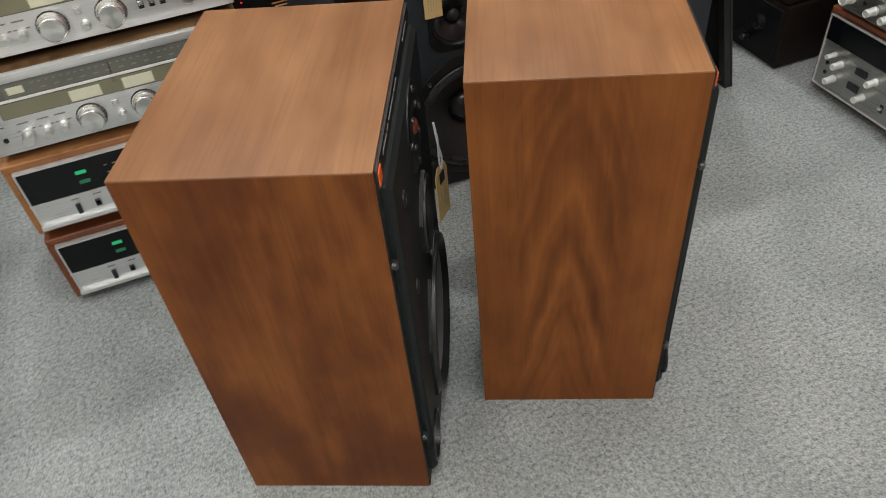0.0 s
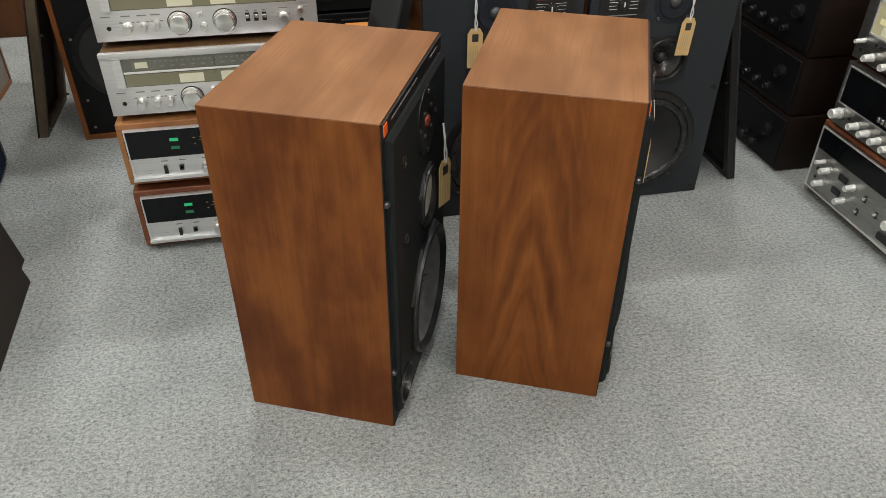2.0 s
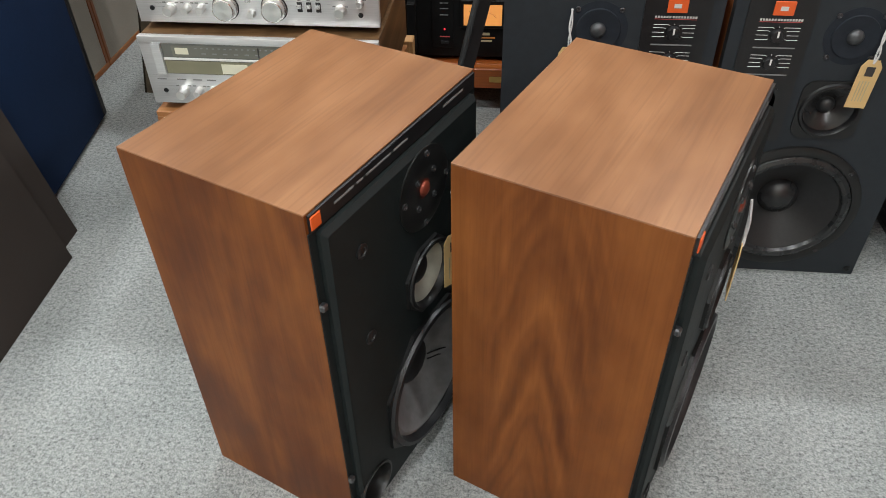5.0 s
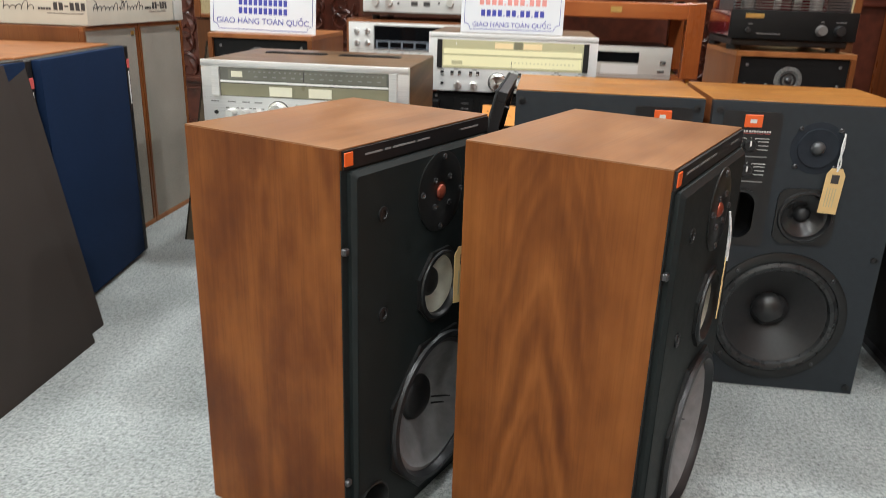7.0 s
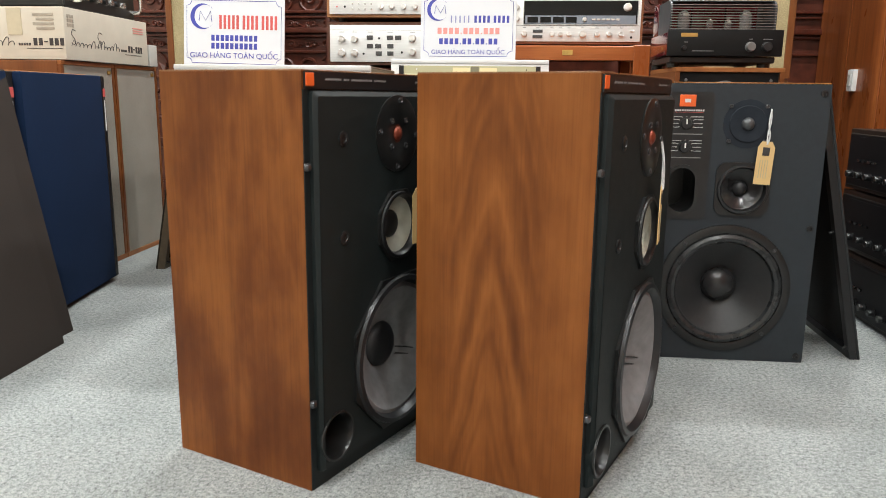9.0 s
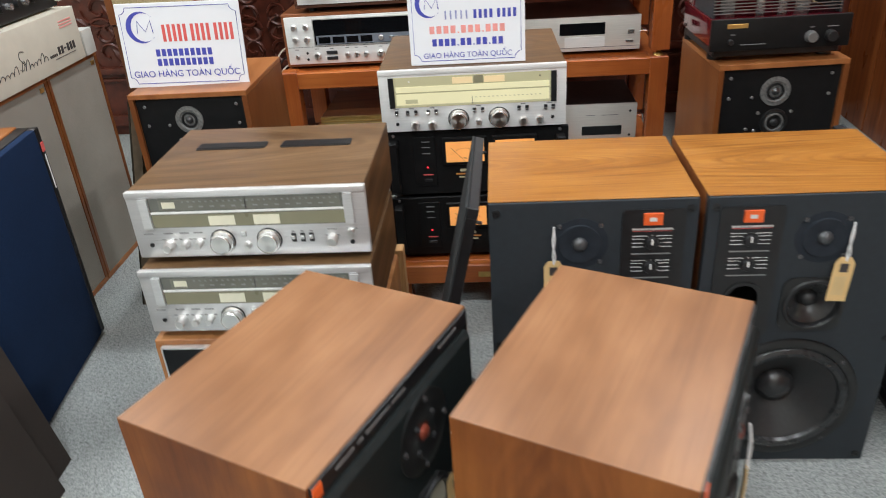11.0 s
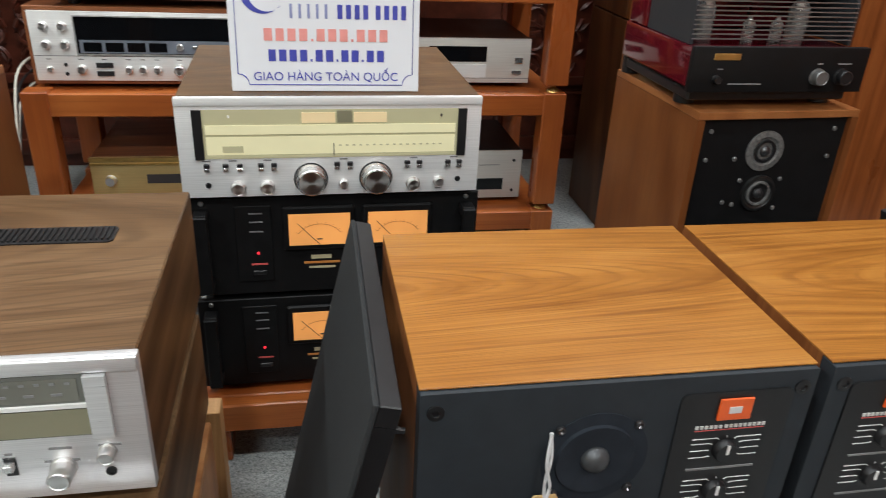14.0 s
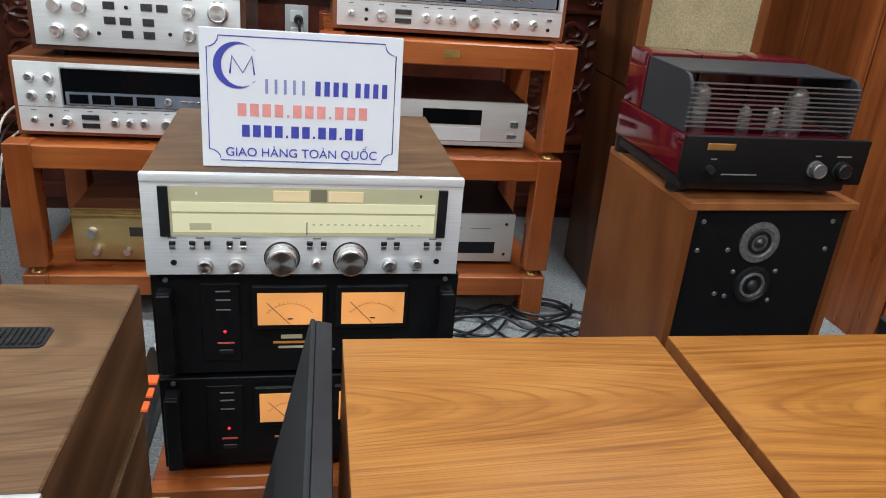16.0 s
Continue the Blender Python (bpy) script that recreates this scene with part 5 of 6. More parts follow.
def meter_amp(m, label):
    w, h, d = 0.475, 0.186, 0.36
    a = thing("power_amplifier", m, label, "amplifier", "black amplifiers with amber meters")
    part("chassis", boxm(0.012, 0.008, 0.014, w - 0.012, d, h - 0.004, 0.002), AMP_BLACK, a)
    face = part("faceplate", boxm(0, -0.004, 0.010, w, 0.008, h, 0.0015), AMP_BLACK, a)
    f = -0.004
    for u0, u1 in ((0.157, 0.257), (0.287, 0.387)):
        b = part("meter_housing", boxm(u0 - 0.010, f - 0.008, 0.092, u1 + 0.008, f, 0.170, 0.003), AMP_BLACK, face)
        mt = part("meter", boxm(u0, f - 0.0095, 0.102, u1, f - 0.0079, 0.158), METER_LIT, b, "amber-lit level meter")
        t = bmesh.new()
        cx = (u0 + u1) / 2
        tube(t, [(cx + 0.040 * math.cos(radians(x)), f - 0.0098, 0.106 + 0.034 * math.sin(radians(x))) for x in range(30, 151, 10)], 0.0005, 4)
        for x in range(32, 150, 9):
            ca, sa = math.cos(radians(x)), math.sin(radians(x))
            tube(t, [(cx + 0.040 * ca, f - 0.0098, 0.106 + 0.034 * sa), (cx + 0.044 * ca, f - 0.0098, 0.106 + (0.0385 if x % 2 else 0.0365) * sa)], 0.0004, 4)
        part("meter_scale", t, AMBER_PRINT, b)
        t = bmesh.new()
        tube(t, [(cx, f - 0.0100, 0.103), (cx - 0.036, f - 0.0100, 0.142)], 0.0005, 4)
        part("needle", t, INK, b)
        part("print_bar", boxm(cx - 0.004, f - 0.0103, 0.112, cx + 0.004, f - 0.0094, 0.114), INK, b)
    part("print_block", boxm(0.192, f - 0.0008, 0.072, 0.226, f, 0.079), BADGE_GOLD, face)
    part("print_bar", boxm(0.180, f - 0.0008, 0.063, 0.240, f, 0.067), AMBER_PRINT, face)
    part("print_bar", boxm(0.188, f - 0.0008, 0.054, 0.232, f, 0.058), BADGE_GOLD, face)
    pan = part("switch_panel", boxm(0.072, f - 0.003, 0.035, 0.130, f, 0.172, 0.001), AMP_BLACK, face)
    for z in (0.158, 0.143, 0.126):
        part("print_bar", boxm(0.094, f - 0.0038, z, 0.116, f - 0.003, z + 0.0022), GREY_PRINT, pan)
    part("lamp", lathe(bmesh.new(), (0.106, f - 0.003, 0.088), (0, -1, 0), [(0.0026, 0), (0.002, 0.002)], 10), RED_LED, pan, "small red lamp")
    part("print_bar", boxm(0.094, f - 0.0038, 0.066, 0.120, f - 0.003, 0.069), RED_INK, pan)
    part("switch", boxm(0.096, f - 0.006, 0.048, 0.118, f - 0.003, 0.056, 0.001), BLACK, pan)
    for x in (0.022, w - 0.022):
        b = bmesh.new()
        box(b, x - 0.011, f - 0.036, 0.030, x + 0.011, f - 0.026, 0.168, 0.002)
        box(b, x - 0.011, f - 0.028, 0.150, x + 0.011, f, 0.168, 0.002)
        box(b, x - 0.011, f - 0.028, 0.030, x + 0.011, f, 0.048, 0.002)
        part("rack_handle", b, AMP_BLACK, a, "black rack handle")
        for z in (0.022, 0.178):
            part("rack_screw", SCREW_BRIGHT, None, a, at=(x, f, z))
    for x in (0.04, w - 0.04):
        for y in (0.04, d - 0.04):
            part("foot", lathe(bmesh.new(), (x, y, 0), (0, 0, 1), [(0.014, 0), (0.014, 0.015)], 14), RUBBER, a)
    return a


BADGE_GOLD = plain("gold_print", (0.55, 0.48, 0.30), 0.4, 0, 0.1)
meter_amp(pose(0.0955, 1.912, 0.3145, 0, 0, 1.2), "black power amplifier with two amber-lit meters and rack handles")
meter_amp(pose(0.0955, 1.912, 0.1285, 0, 0, 1.2), "black power amplifier with amber meters, on a low wooden stand")


def low_stand(m):
    s = thing("low_stand", m, "low cherry wood equipment stand under the black amplifiers", "stand")
    part("top_board", boxm(0, 0.03, 0.098, 0.52, 0.42, 0.127, 0.003), CHERRY, s)
    part("front_rail", boxm(0.0, 0.0, 0.070, 0.52, 0.03, 0.1275, 0.003), CHERRY, s)
    part("name_plate", boxm(0.25, -0.0012, 0.090, 0.285, 0.001, 0.106), BRASS, s)
    for x in (0.0, 0.46):
        part("leg", boxm(x, 0.005, 0, x + 0.06, 0.065, 0.070, 0.003), CHERRY_V, s)
        part("leg", boxm(x, 0.36, 0, x + 0.06, 0.42, 0.098, 0.003), CHERRY_V, s)
    return s


low_stand(pose(0.075, 1.862, 0))


# shop signs
def crescent_logo(parent, cx, cz, r, mat, f):
    b = bmesh.new()
    n = 26
    out = [(cx + r * math.cos(radians(40 + 280 * k / n)), cz + r * math.sin(radians(40 + 280 * k / n))) for k in range(n + 1)]
    inn = [(cx + r * 0.20 + r * 0.86 * math.cos(radians(44 + 272 * k / n)), cz + r * 0.90 * math.sin(radians(44 + 272 * k / n))) for k in range(n + 1)]
    va = [b.verts.new((x, f, z)) for x, z in out]
    vb = [b.verts.new((x, f, z)) for x, z in inn]
    for k in range(n):
        b.faces.new((va[k], va[k + 1], vb[k + 1], vb[k]))
    part("logo_crescent", b, mat, parent, "blue crescent logo shape")
    b = bmesh.new()
    tube(b, [(cx - 0.3 * r, f, cz - 0.35 * r), (cx - 0.2 * r, f, cz + 0.4 * r), (cx + 0.25 * r, f, cz - 0.3 * r), (cx + 0.65 * r, f, cz + 0.42 * r), (cx + 0.75 * r, f, cz - 0.38 * r)], 0.0011, 4)
    part("logo_stroke", b, mat, parent)


def shop_sign(m, w, h, logo, name, rows, foot, label):
    """Rows of plain bars: name = (u0, u1, v, height, first ink, second ink), rows = (u0, u1, v, height, bars, gaps after, ink)."""
    s = thing("shop_sign", m, label, "sign", "white shop signs")
    part("panel", boxm(0, 0, 0, w, 0.004, h, 0.0008), SIGN_WHITE, s, "glossy white acrylic panel")
    f = -0.0008
    t = bmesh.new()
    a, c = 0.010, 0.016
    pts = []
    for cx, cz, sx, sz in ((a, a, 1, 1), (w - a, a, -1, 1), (w - a, h - a, -1, -1), (a, h - a, 1, -1)):
        arc = [(cx + sx * c * math.cos(radians(q)), cz + sz * c * math.sin(radians(q))) for q in (0, 22, 45, 68, 90)]
        pts += arc if sx * sz < 0 else arc[::-1]
    tube(t, [(x, f * 0.5, z) for x, z in pts + pts[:1]], 0.0008, 4)
    part("border_line", t, BLUE_INK, s)
    crescent_logo(s, w * logo[0], h * logo[1], h * logo[2], BLUE_INK, f)
    u0, u1, v, hh, ink_a, ink_b = name
    pitch = (u1 - u0) / 13.9
    u = u0
    for k, n in enumerate((5, 4, 4)):
        for q in range(n):
            thin = 0.30 if k == 0 and ink_a is not ink_b else 0.58
            part("print_bar", boxm(w * u, f, h * (v - hh / 2), w * (u + pitch * thin), 0.0005, h * (v + hh / 2)), ink_a if k == 0 else ink_b, s)
            u += pitch
        u += pitch * 0.45
    for u0, u1, v, hh, n, gaps, ink in rows:
        pitch = (u1 - u0) / (n + 0.5 * len(gaps))
        u = u0
        for q in range(n):
            part("print_bar", boxm(w * u, f, h * (v - hh / 2), w * (u + pitch * 0.70), 0.0005, h * (v + hh / 2)), ink, s)
            u += pitch
            if q in gaps:
                part("print_bar", boxm(w * u, f, h * (v - hh / 2), w * (u + pitch * 0.20), 0.0005, h * (v - hh * 0.30)), ink, s)
                u += pitch * 0.5
    words("lettering", "GIAO HÀNG TOÀN QUỐC", h * foot[1], BLUE_INK, s, (w * 0.5, f, h * foot[0]), 90, "blue lettering")
    return s


PALE_BLUE = plain("pale_blue_ink", (0.25, 0.28, 0.50), 0.45, 0, 0.1)
shop_sign(pose(0.1785, 1.925, 0.6690, -5, 0, 0), 0.284, 0.195, (0.178, 0.745, 0.165), (0.315, 0.945, 0.605, 0.105, PALE_BLUE, BLUE_INK), ((0.178, 0.845, 0.430, 0.092, 10, (3, 6), PINK_INK), (0.197, 0.825, 0.275, 0.088, 10, (3, 5, 7), BLUE_INK)), (0.085, 0.093), "white acrylic shop sign with blue and pink print, on a receiver")
shop_sign(pose(-0.560, 1.925, 0.6455, -5, 1.0, 2), 0.315, 0.208, (0.19, 0.72, 0.185), (0.355, 0.945, 0.645, 0.20, RED_INK, RED_INK), ((0.275, 0.745, 0.415, 0.085, 10, (), BLUE_INK), (0.275, 0.745, 0.300, 0.085, 10, (), BLUE_INK)), (0.125, 0.110), "white acrylic shop sign with red and blue print, on a loudspeaker")


# valve amplifier
def valve_amp(m):
    w, d = 0.318, 0.275
    a = thing("valve_amplifier", m, "red lacquered valve amplifier with black front and wire cage", "amplifier")
    bm = bmesh.new()
    box(bm, 0.006, 0.012, 0.014, w - 0.006, d, 0.078, 0.004, 2)
    part("chassis", bm, RED_LACQ, a, "glossy dark red lacquered chassis")
    part("front_panel", boxm(0, 0, 0.010, w, 0.013, 0.083, 0.0025, 2), AMP_BLACK, a, "satin black front panel")
    part("base_plate", boxm(0.012, 0.018, -0.008, w - 0.012, d - 0.01, 0.0095, 0.003), BLACK, a)
    part("badge", boxm(0.035, -0.0015, 0.062, 0.082, 0.0005, 0.073, 0.001), BRASS, a, "small gold badge")
    for x, r in ((0.228, 0.0125), (0.273, 0.0125)):
        part("knob", knob_mesh(r, 0.016, KNOB_GREY if x < 0.23 else BLACK), None, a, at=(x, 0, 0.036))
    part("knob", knob_mesh(0.0062, 0.010, BLACK), None, a, at=(0.045, 0, 0.032))
    for x, z, ln in ((0.068, 0.023, 0.06), (0.045, 0.047, 0.01), (0.224, 0.056, 0.010), (0.262, 0.056, 0.026)):
        part("print_bar", boxm(x, -0.0008, z, x + ln, 0.0004, z + 0.002), GREY_PRINT, a)
    # transformer covers behind
    for k in range(3):
        part("transformer_cover", boxm(0.009 + 0.101 * k, 0.200, 0.078, 0.107 + 0.101 * k, d - 0.004, 0.174, 0.004, 2), RED_LACQ, a, "red lacquered transformer cover")
    # cage
    y0, y1, z0, z1 = 0.040, 0.195, 0.079, 0.168
    for x in (0.010, w - 0.016):
        prof = [(y1, z0), (y1, z1), (y0 + 0.032, z1), (y0 + 0.016, z1 - 0.003), (y0 + 0.005, z1 - 0.013), (y0, z1 - 0.028), (y0, z0)]
        b = bmesh.new()
        va = [b.verts.new((x, y, z)) for y, z in prof]
        vb = [b.verts.new((x + 0.006, y, z)) for y, z in prof]
        b.faces.new(va)
        b.faces.new(vb[::-1])
        for k in range(len(prof)):
            j = (k + 1) % len(prof)
            b.faces.new((va[k], vb[k], vb[j], va[j]))
        part("cage_side", b, CAGE_GREY, a, "dark grey cage side plate")
    for k in range(10):
        z = z0 + 0.008 + 0.0074 * k
        y = y0 + max(0.0, z - (z1 - 0.028)) * 0.4
        part("cage_bar", boxm(0.012, y - 0.001, z, w - 0.012, y + 0.002, z + 0.0020), CAGE_WIRE, a)
    part("cage_top", boxm(0.010, y0 + 0.028, z1 - 0.003, w - 0.010, y1, z1 + 0.001, 0.001), CAGE_GREY, a)
    for x in (0.062, 0.240):
        tb = part("valve", lathe(bmesh.new(), (x, 0.10, 0.078), (0, 0, 1), [(0.017, 0), (0.018, 0.03), (0.018, 0.05), (0.012, 0.062), (0.003, 0.068)], 20), TUBE_GLASS, a, "clear glass valve")
        part("valve_top", lathe(bmesh.new(), (x, 0.10, 0.129), (0, 0, 1), [(0.0125, 0), (0.010, 0.010), (0.002, 0.014)], 16), ALU, tb)
        part("valve_anode", lathe(bmesh.new(), (x, 0.10, 0.086), (0, 0, 1), [(0.010, 0), (0.010, 0.045)], 12), KNOB_GREY, tb)
    for x in (0.130, 0.182):
        tb = part("small_valve", lathe(bmesh.new(), (x, 0.07, 0.078), (0, 0, 1), [(0.010, 0), (0.010, 0.03), (0.002, 0.042)], 16), TUBE_GLASS, a)
        part("valve_top", lathe(bmesh.new(), (x, 0.07, 0.105), (0, 0, 1), [(0.0075, 0), (0.002, 0.010)], 14), ALU, tb)
    for x in (0.03, w - 0.03):
        for y in (0.03, d - 0.03):
            part("foot", lathe(bmesh.new(), (x, y + 0.03, -0.020), (0, 0, 1), [(0.018, 0), (0.018, 0.030)], 16), RUBBER, a)
    return a


CAGE_WIRE = plain("bare_cage_wire", (0.30, 0.30, 0.30), 0.30, 0.8, 0.1)
CAGE_GREY = plain("cage_grey_paint", (0.028, 0.034, 0.040), 0.42, 0.2, 0.1)
KNOB_GREY = plain("grey_knob", (0.20, 0.20, 0.20), 0.35, 0.6, 0.1)
valve_amp(pose(0.892, 1.872, 0.672, 0, 0, 1.5))


# ---- rack with receivers at the back ----
def rack(m):
    """x from 0 to 1.355; the right half carries one more tier."""
    s = thing("equipment_rack", m, "polished cherry wood equipment rack with three tiers", "rack")
    w, d = 1.355, 0.46
    for z0, z1, xa, xb in ((0.075, 0.132, 0.0, w), (0.412, 0.470, 0.0, w), (0.702, 0.758, 0.725, w)):
        part("front_rail", boxm(xa + 0.055, 0.006, z0, xb - 0.055, 0.04, z1, 0.003), CHERRY, s)
        part("shelf", boxm(xa + 0.01, 0.04, z1 - 0.026, xb - 0.01, d, z1 - 0.002, 0.002), CHERRY, s)
        part("name_plate", boxm((xa + xb) / 2 - 0.24 - 0.02, 0.0045, z0 + 0.022, (xa + xb) / 2 - 0.24 + 0.02, 0.0065, z0 + 0.040), BRASS, s)
    part("name_plate", boxm(1.02, 0.0045, 0.722, 1.06, 0.0065, 0.742), BRASS, s)
    for xa in (0.0, w - 0.062):
        for ya in (0.0, d - 0.06):
            for z0, z1 in ((0.0, 0.135), (0.155, 0.474)) + (((0.494, 0.762),) if xa > 0.5 else ()):
                part("upright", boxm(xa, ya, z0, xa + 0.062, ya + 0.06, z1, 0.003), CHERRY_V, s)
            for z in (0.135,) + ((0.474,) if xa > 0.5 else ()):
                part("spike", lathe(bmesh.new(), (xa + 0.031, ya + 0.03, z), (0, 0, 1), [(0.018, 0), (0.016, 0.004), (0.006, 0.012), (0.012, 0.020)], 16), BRASS, s)
    for ya in (0.0, d - 0.06):
        part("upright", boxm(0.725, ya, 0.494, 0.787, ya + 0.06, 0.762, 0.003), CHERRY_V, s)
        part("spike", lathe(bmesh.new(), (0.756, ya + 0.03, 0.470), (0, 0, 1), [(0.018, 0), (0.016, 0.004), (0.006, 0.012), (0.012, 0.024)], 16), BRASS, s)
    return s


rack(pose(-0.380, 2.655, 0))


def quad_receiver(m, label):
    els = [
        ("win", 0.185, 0.40, 0.975, 0.93, GLASS_BLACK, "dial_glass", 0.0014), ("bezel", 0.185, 0.40, 0.975, 0.93, ALU_DULL, 0.003),
        ("win", 0.195, 0.41, 0.965, 0.60, DIAL_BLUE, "dial_strip", 0.0024),
        ("win", 0.21, 0.435, 0.285, 0.565, GLASS_BLACK, "meter", 0.0034), ("win", 0.30, 0.435, 0.375, 0.565, GLASS_BLACK, "meter", 0.0034),
        ("win", 0.39, 0.435, 0.465, 0.565, GLASS_BLACK, "meter", 0.0034), ("win", 0.48, 0.435, 0.555, 0.565, GLASS_BLACK, "meter", 0.0034),
        ("knob", 0.61, 0.51, 0.008, 0.012), ("knob", 0.905, 0.79, 0.0145, 0.012),
        ("knob", 0.06, 0.79, 0.0095), ("knob", 0.135, 0.79, 0.0095), ("knob", 0.06, 0.53, 0.0095), ("knob", 0.135, 0.53, 0.0095),
        ("win", 0.0, 0.362, 1.0, 0.368, INK, "seam", 0.0006),
        ("knob", 0.06, 0.17, 0.0065), ("jack", 0.125, 0.235), ("jack", 0.125, 0.10), ("knob", 0.19, 0.17, 0.0105),
        ("win", 0.25, 0.20, 0.32, 0.27, KNOB_DARK, "button_row", 0.004), ("win", 0.25, 0.075, 0.32, 0.145, KNOB_DARK, "button_row", 0.004),
        ("knob", 0.385, 0.17, 0.0088), ("knob", 0.445, 0.17, 0.0088), ("knob", 0.505, 0.17, 0.0088), ("knob", 0.60, 0.17, 0.0125),
        ("knob", 0.70, 0.17, 0.0098), ("knob", 0.785, 0.17, 0.0098), ("knob", 0.87, 0.17, 0.0098), ("btn", 0.94, 0.245, 0.014, 0.006), ("jack", 0.94, 0.10),
    ]
    els += [("btn", 0.675 + 0.033 * k, 0.51, 0.014, 0.007, KNOB) for k in range(6)]
    els += [("txt", u, 0.31, 0.012) for u in (0.06, 0.19, 0.285, 0.385, 0.445, 0.505, 0.60, 0.70, 0.785, 0.87)]
    return deck("quad_receiver", m, 0.575, 0.194, 0.40, label, "large silver receivers", "receiver", CASE_RED, SILVER2, els, 0.010, 0.010)


CASE_RED = wood("walnut_receiver_case", (0.13, 0.04, 0.014), (0.24, 0.085, 0.032), (0.33, 0.13, 0.05), 0, 1, 0.6, 2.0, 18.0, 0.4, 7.0)
quad_receiver(pose(-0.3605, 2.722, 0.469), "large walnut-cased silver receiver on the rack's middle shelf")
quad_receiver(pose(0.3755, 2.722, 0.757), "large silver receiver with walnut case on the rack's top tier")
quad_receiver(pose(0.3755, 2.722, 0.9535), "large silver receiver with walnut case, stacked on its twin")

els = [("win", 0.0, 0.86, 1.0, 0.868, GREY_PRINT, "seam", 0.0006)]
els += [("knob", u, v, 0.0135) for u, v in ((0.11, 0.62), (0.225, 0.62), (0.11, 0.24), (0.225, 0.24), (0.745, 0.64), (0.745, 0.27))]
els += [("knob", 0.89, 0.64, 0.022, 0.02), ("knob", 0.855, 0.27, 0.0068), ("knob", 0.925, 0.27, 0.0068, 0.01, BLACK), ("jack", 0.305, 0.22), ("jack", 0.65, 0.26), ("jack", 0.445, 0.64)]
els += [("win", u, v, u + 0.055, v + 0.115, KNOB_DARK, "switch", 0.003) for u, v in ((0.335, 0.60), (0.335, 0.37), (0.41, 0.37), (0.415, 0.17), (0.515, 0.60), (0.59, 0.60), (0.52, 0.37), (0.52, 0.17))]
els += [("txt", u, 0.80, 0.02) for u in (0.11, 0.225, 0.365, 0.545, 0.745, 0.89)]
DARK_WALNUT = wood("dark_walnut_sleeve", (0.05, 0.018, 0.010), (0.10, 0.038, 0.020), (0.15, 0.062, 0.034), 0, 1, 0.6, 2.0, 18.0, 0.4, 3.0)
deck("integrated_amplifier", pose(-0.3045, 2.722, 0.6635), 0.478, 0.186, 0.38, "silver integrated amplifier with many knobs in a dark wood sleeve", "", "amplifier", DARK_WALNUT, SILVER2, els, 0.012, 0.018)

els = [("win", 0.0, 0.42, 1.0, 1.0, GLASS_BLACK, "dial_glass", 0.0014), ("knob", 0.885, 0.70, 0.0215, 0.014), ("txt", 0.10, 0.88, 0.04, WHITE),
       ("led", 0.07, 0.20, 0.005, 0.005, RED_INK), ("jack", 0.14, 0.20)]
els += [("btn", 0.21 + 0.057 * k, 0.27, 0.006, 0.006) for k in range(4)] + [("btn", 0.21 + 0.057 * k, 0.13, 0.006, 0.006) for k in range(4)]
els += [("knob", u, 0.20, 0.0098) for u in (0.465, 0.565, 0.67, 0.77, 0.875)]
deck("stereo_receiver", pose(-0.3045, 2.722, 0.8490), 0.476, 0.186, 0.36, "honey-wood cased receiver with a black glass dial", "", "receiver", CASE_OAK, SILVER2, els, 0.012, 0.018)

els = [("win", 0.0, 0.45, 1.0, 1.0, GLASS_BLACK, "dial_glass", 0.0014), ("win", 0.07, 0.50, 0.595, 0.86, DIAL_SHADE, "dial_scale", 0.0024),
       ("bezel", 0.07, 0.50, 0.595, 0.86, ALU_DULL, 0.002), ("knob", 0.685, 0.68, 0.013, 0.010), ("jack", 0.055, 0.22), ("knob", 0.69, 0.22, 0.0125)]
els += [("knob", u, 0.22, 0.0098) for u in (0.125, 0.215, 0.31, 0.395, 0.48, 0.565)]
els += [("btn", 0.775 + 0.032 * k, 0.22, 0.005, 0.008, KNOB_DARK) for k in range(6)]
els += [("win", 0.80 + 0.035 * k, 0.62, 0.806 + 0.035 * k, 0.95, ALU_DULL, "slider_slot", 0.0024) for k in range(5)] + [("btn", 0.803 + 0.035 * k, 0.545, 0.012, 0.007) for k in range(5)]
els += ticks(0.24, 0.56, 0.74, 10, 0.006, GREY_PRINT) + ticks(0.24, 0.56, 0.63, 10, 0.006, GREY_PRINT)
deck("stereo_receiver", pose(-0.294, 2.722, 1.0350), 0.450, 0.190, 0.36, "black-dialled receiver with silver knob row on top of the stack", "", "receiver", DARK_WALNUT, SILVER2, els, 0.009, 0.016)

els = [("win", 0.36, 0.48, 0.72, 0.82, GLASS_BLACK, "display", 0.001), ("win", 0.40, 0.12, 0.72, 0.42, SILVER2, "disc_tray", 0.003),
       ("btn", 0.925, 0.52, 0.022, 0.014), ("btn", 0.915, 0.25, 0.026, 0.008), ("win", 0.0, 0.10, 1.0, 0.115, GREY_PRINT, "seam", 0.0006)]
deck("disc_player", pose(0.455, 2.752, 0.4695), 0.435, 0.130, 0.30, "champagne silver disc player on the middle shelf", "", "disc player", DARK_CASE, CHAMPAGNE, els, 0, 0.012)
els = [("win", 0.55, 0.18, 0.88, 0.42, GLASS_BLACK, "display", 0.001), ("jack", 0.945, 0.80), ("jack", 0.945, 0.16), ("txt", 0.62, 0.70, 0.03), ("txt", 0.78, 0.70, 0.06), ("knob", 0.2, 0.5, 0.018)]
deck("tuner", pose(0.455, 2.752, 0.131), 0.440, 0.155, 0.30, "silver component with a black top on the lowest shelf", "", "tuner", BLACK_METAL, CHAMPAGNE, els, 0, 0.012)
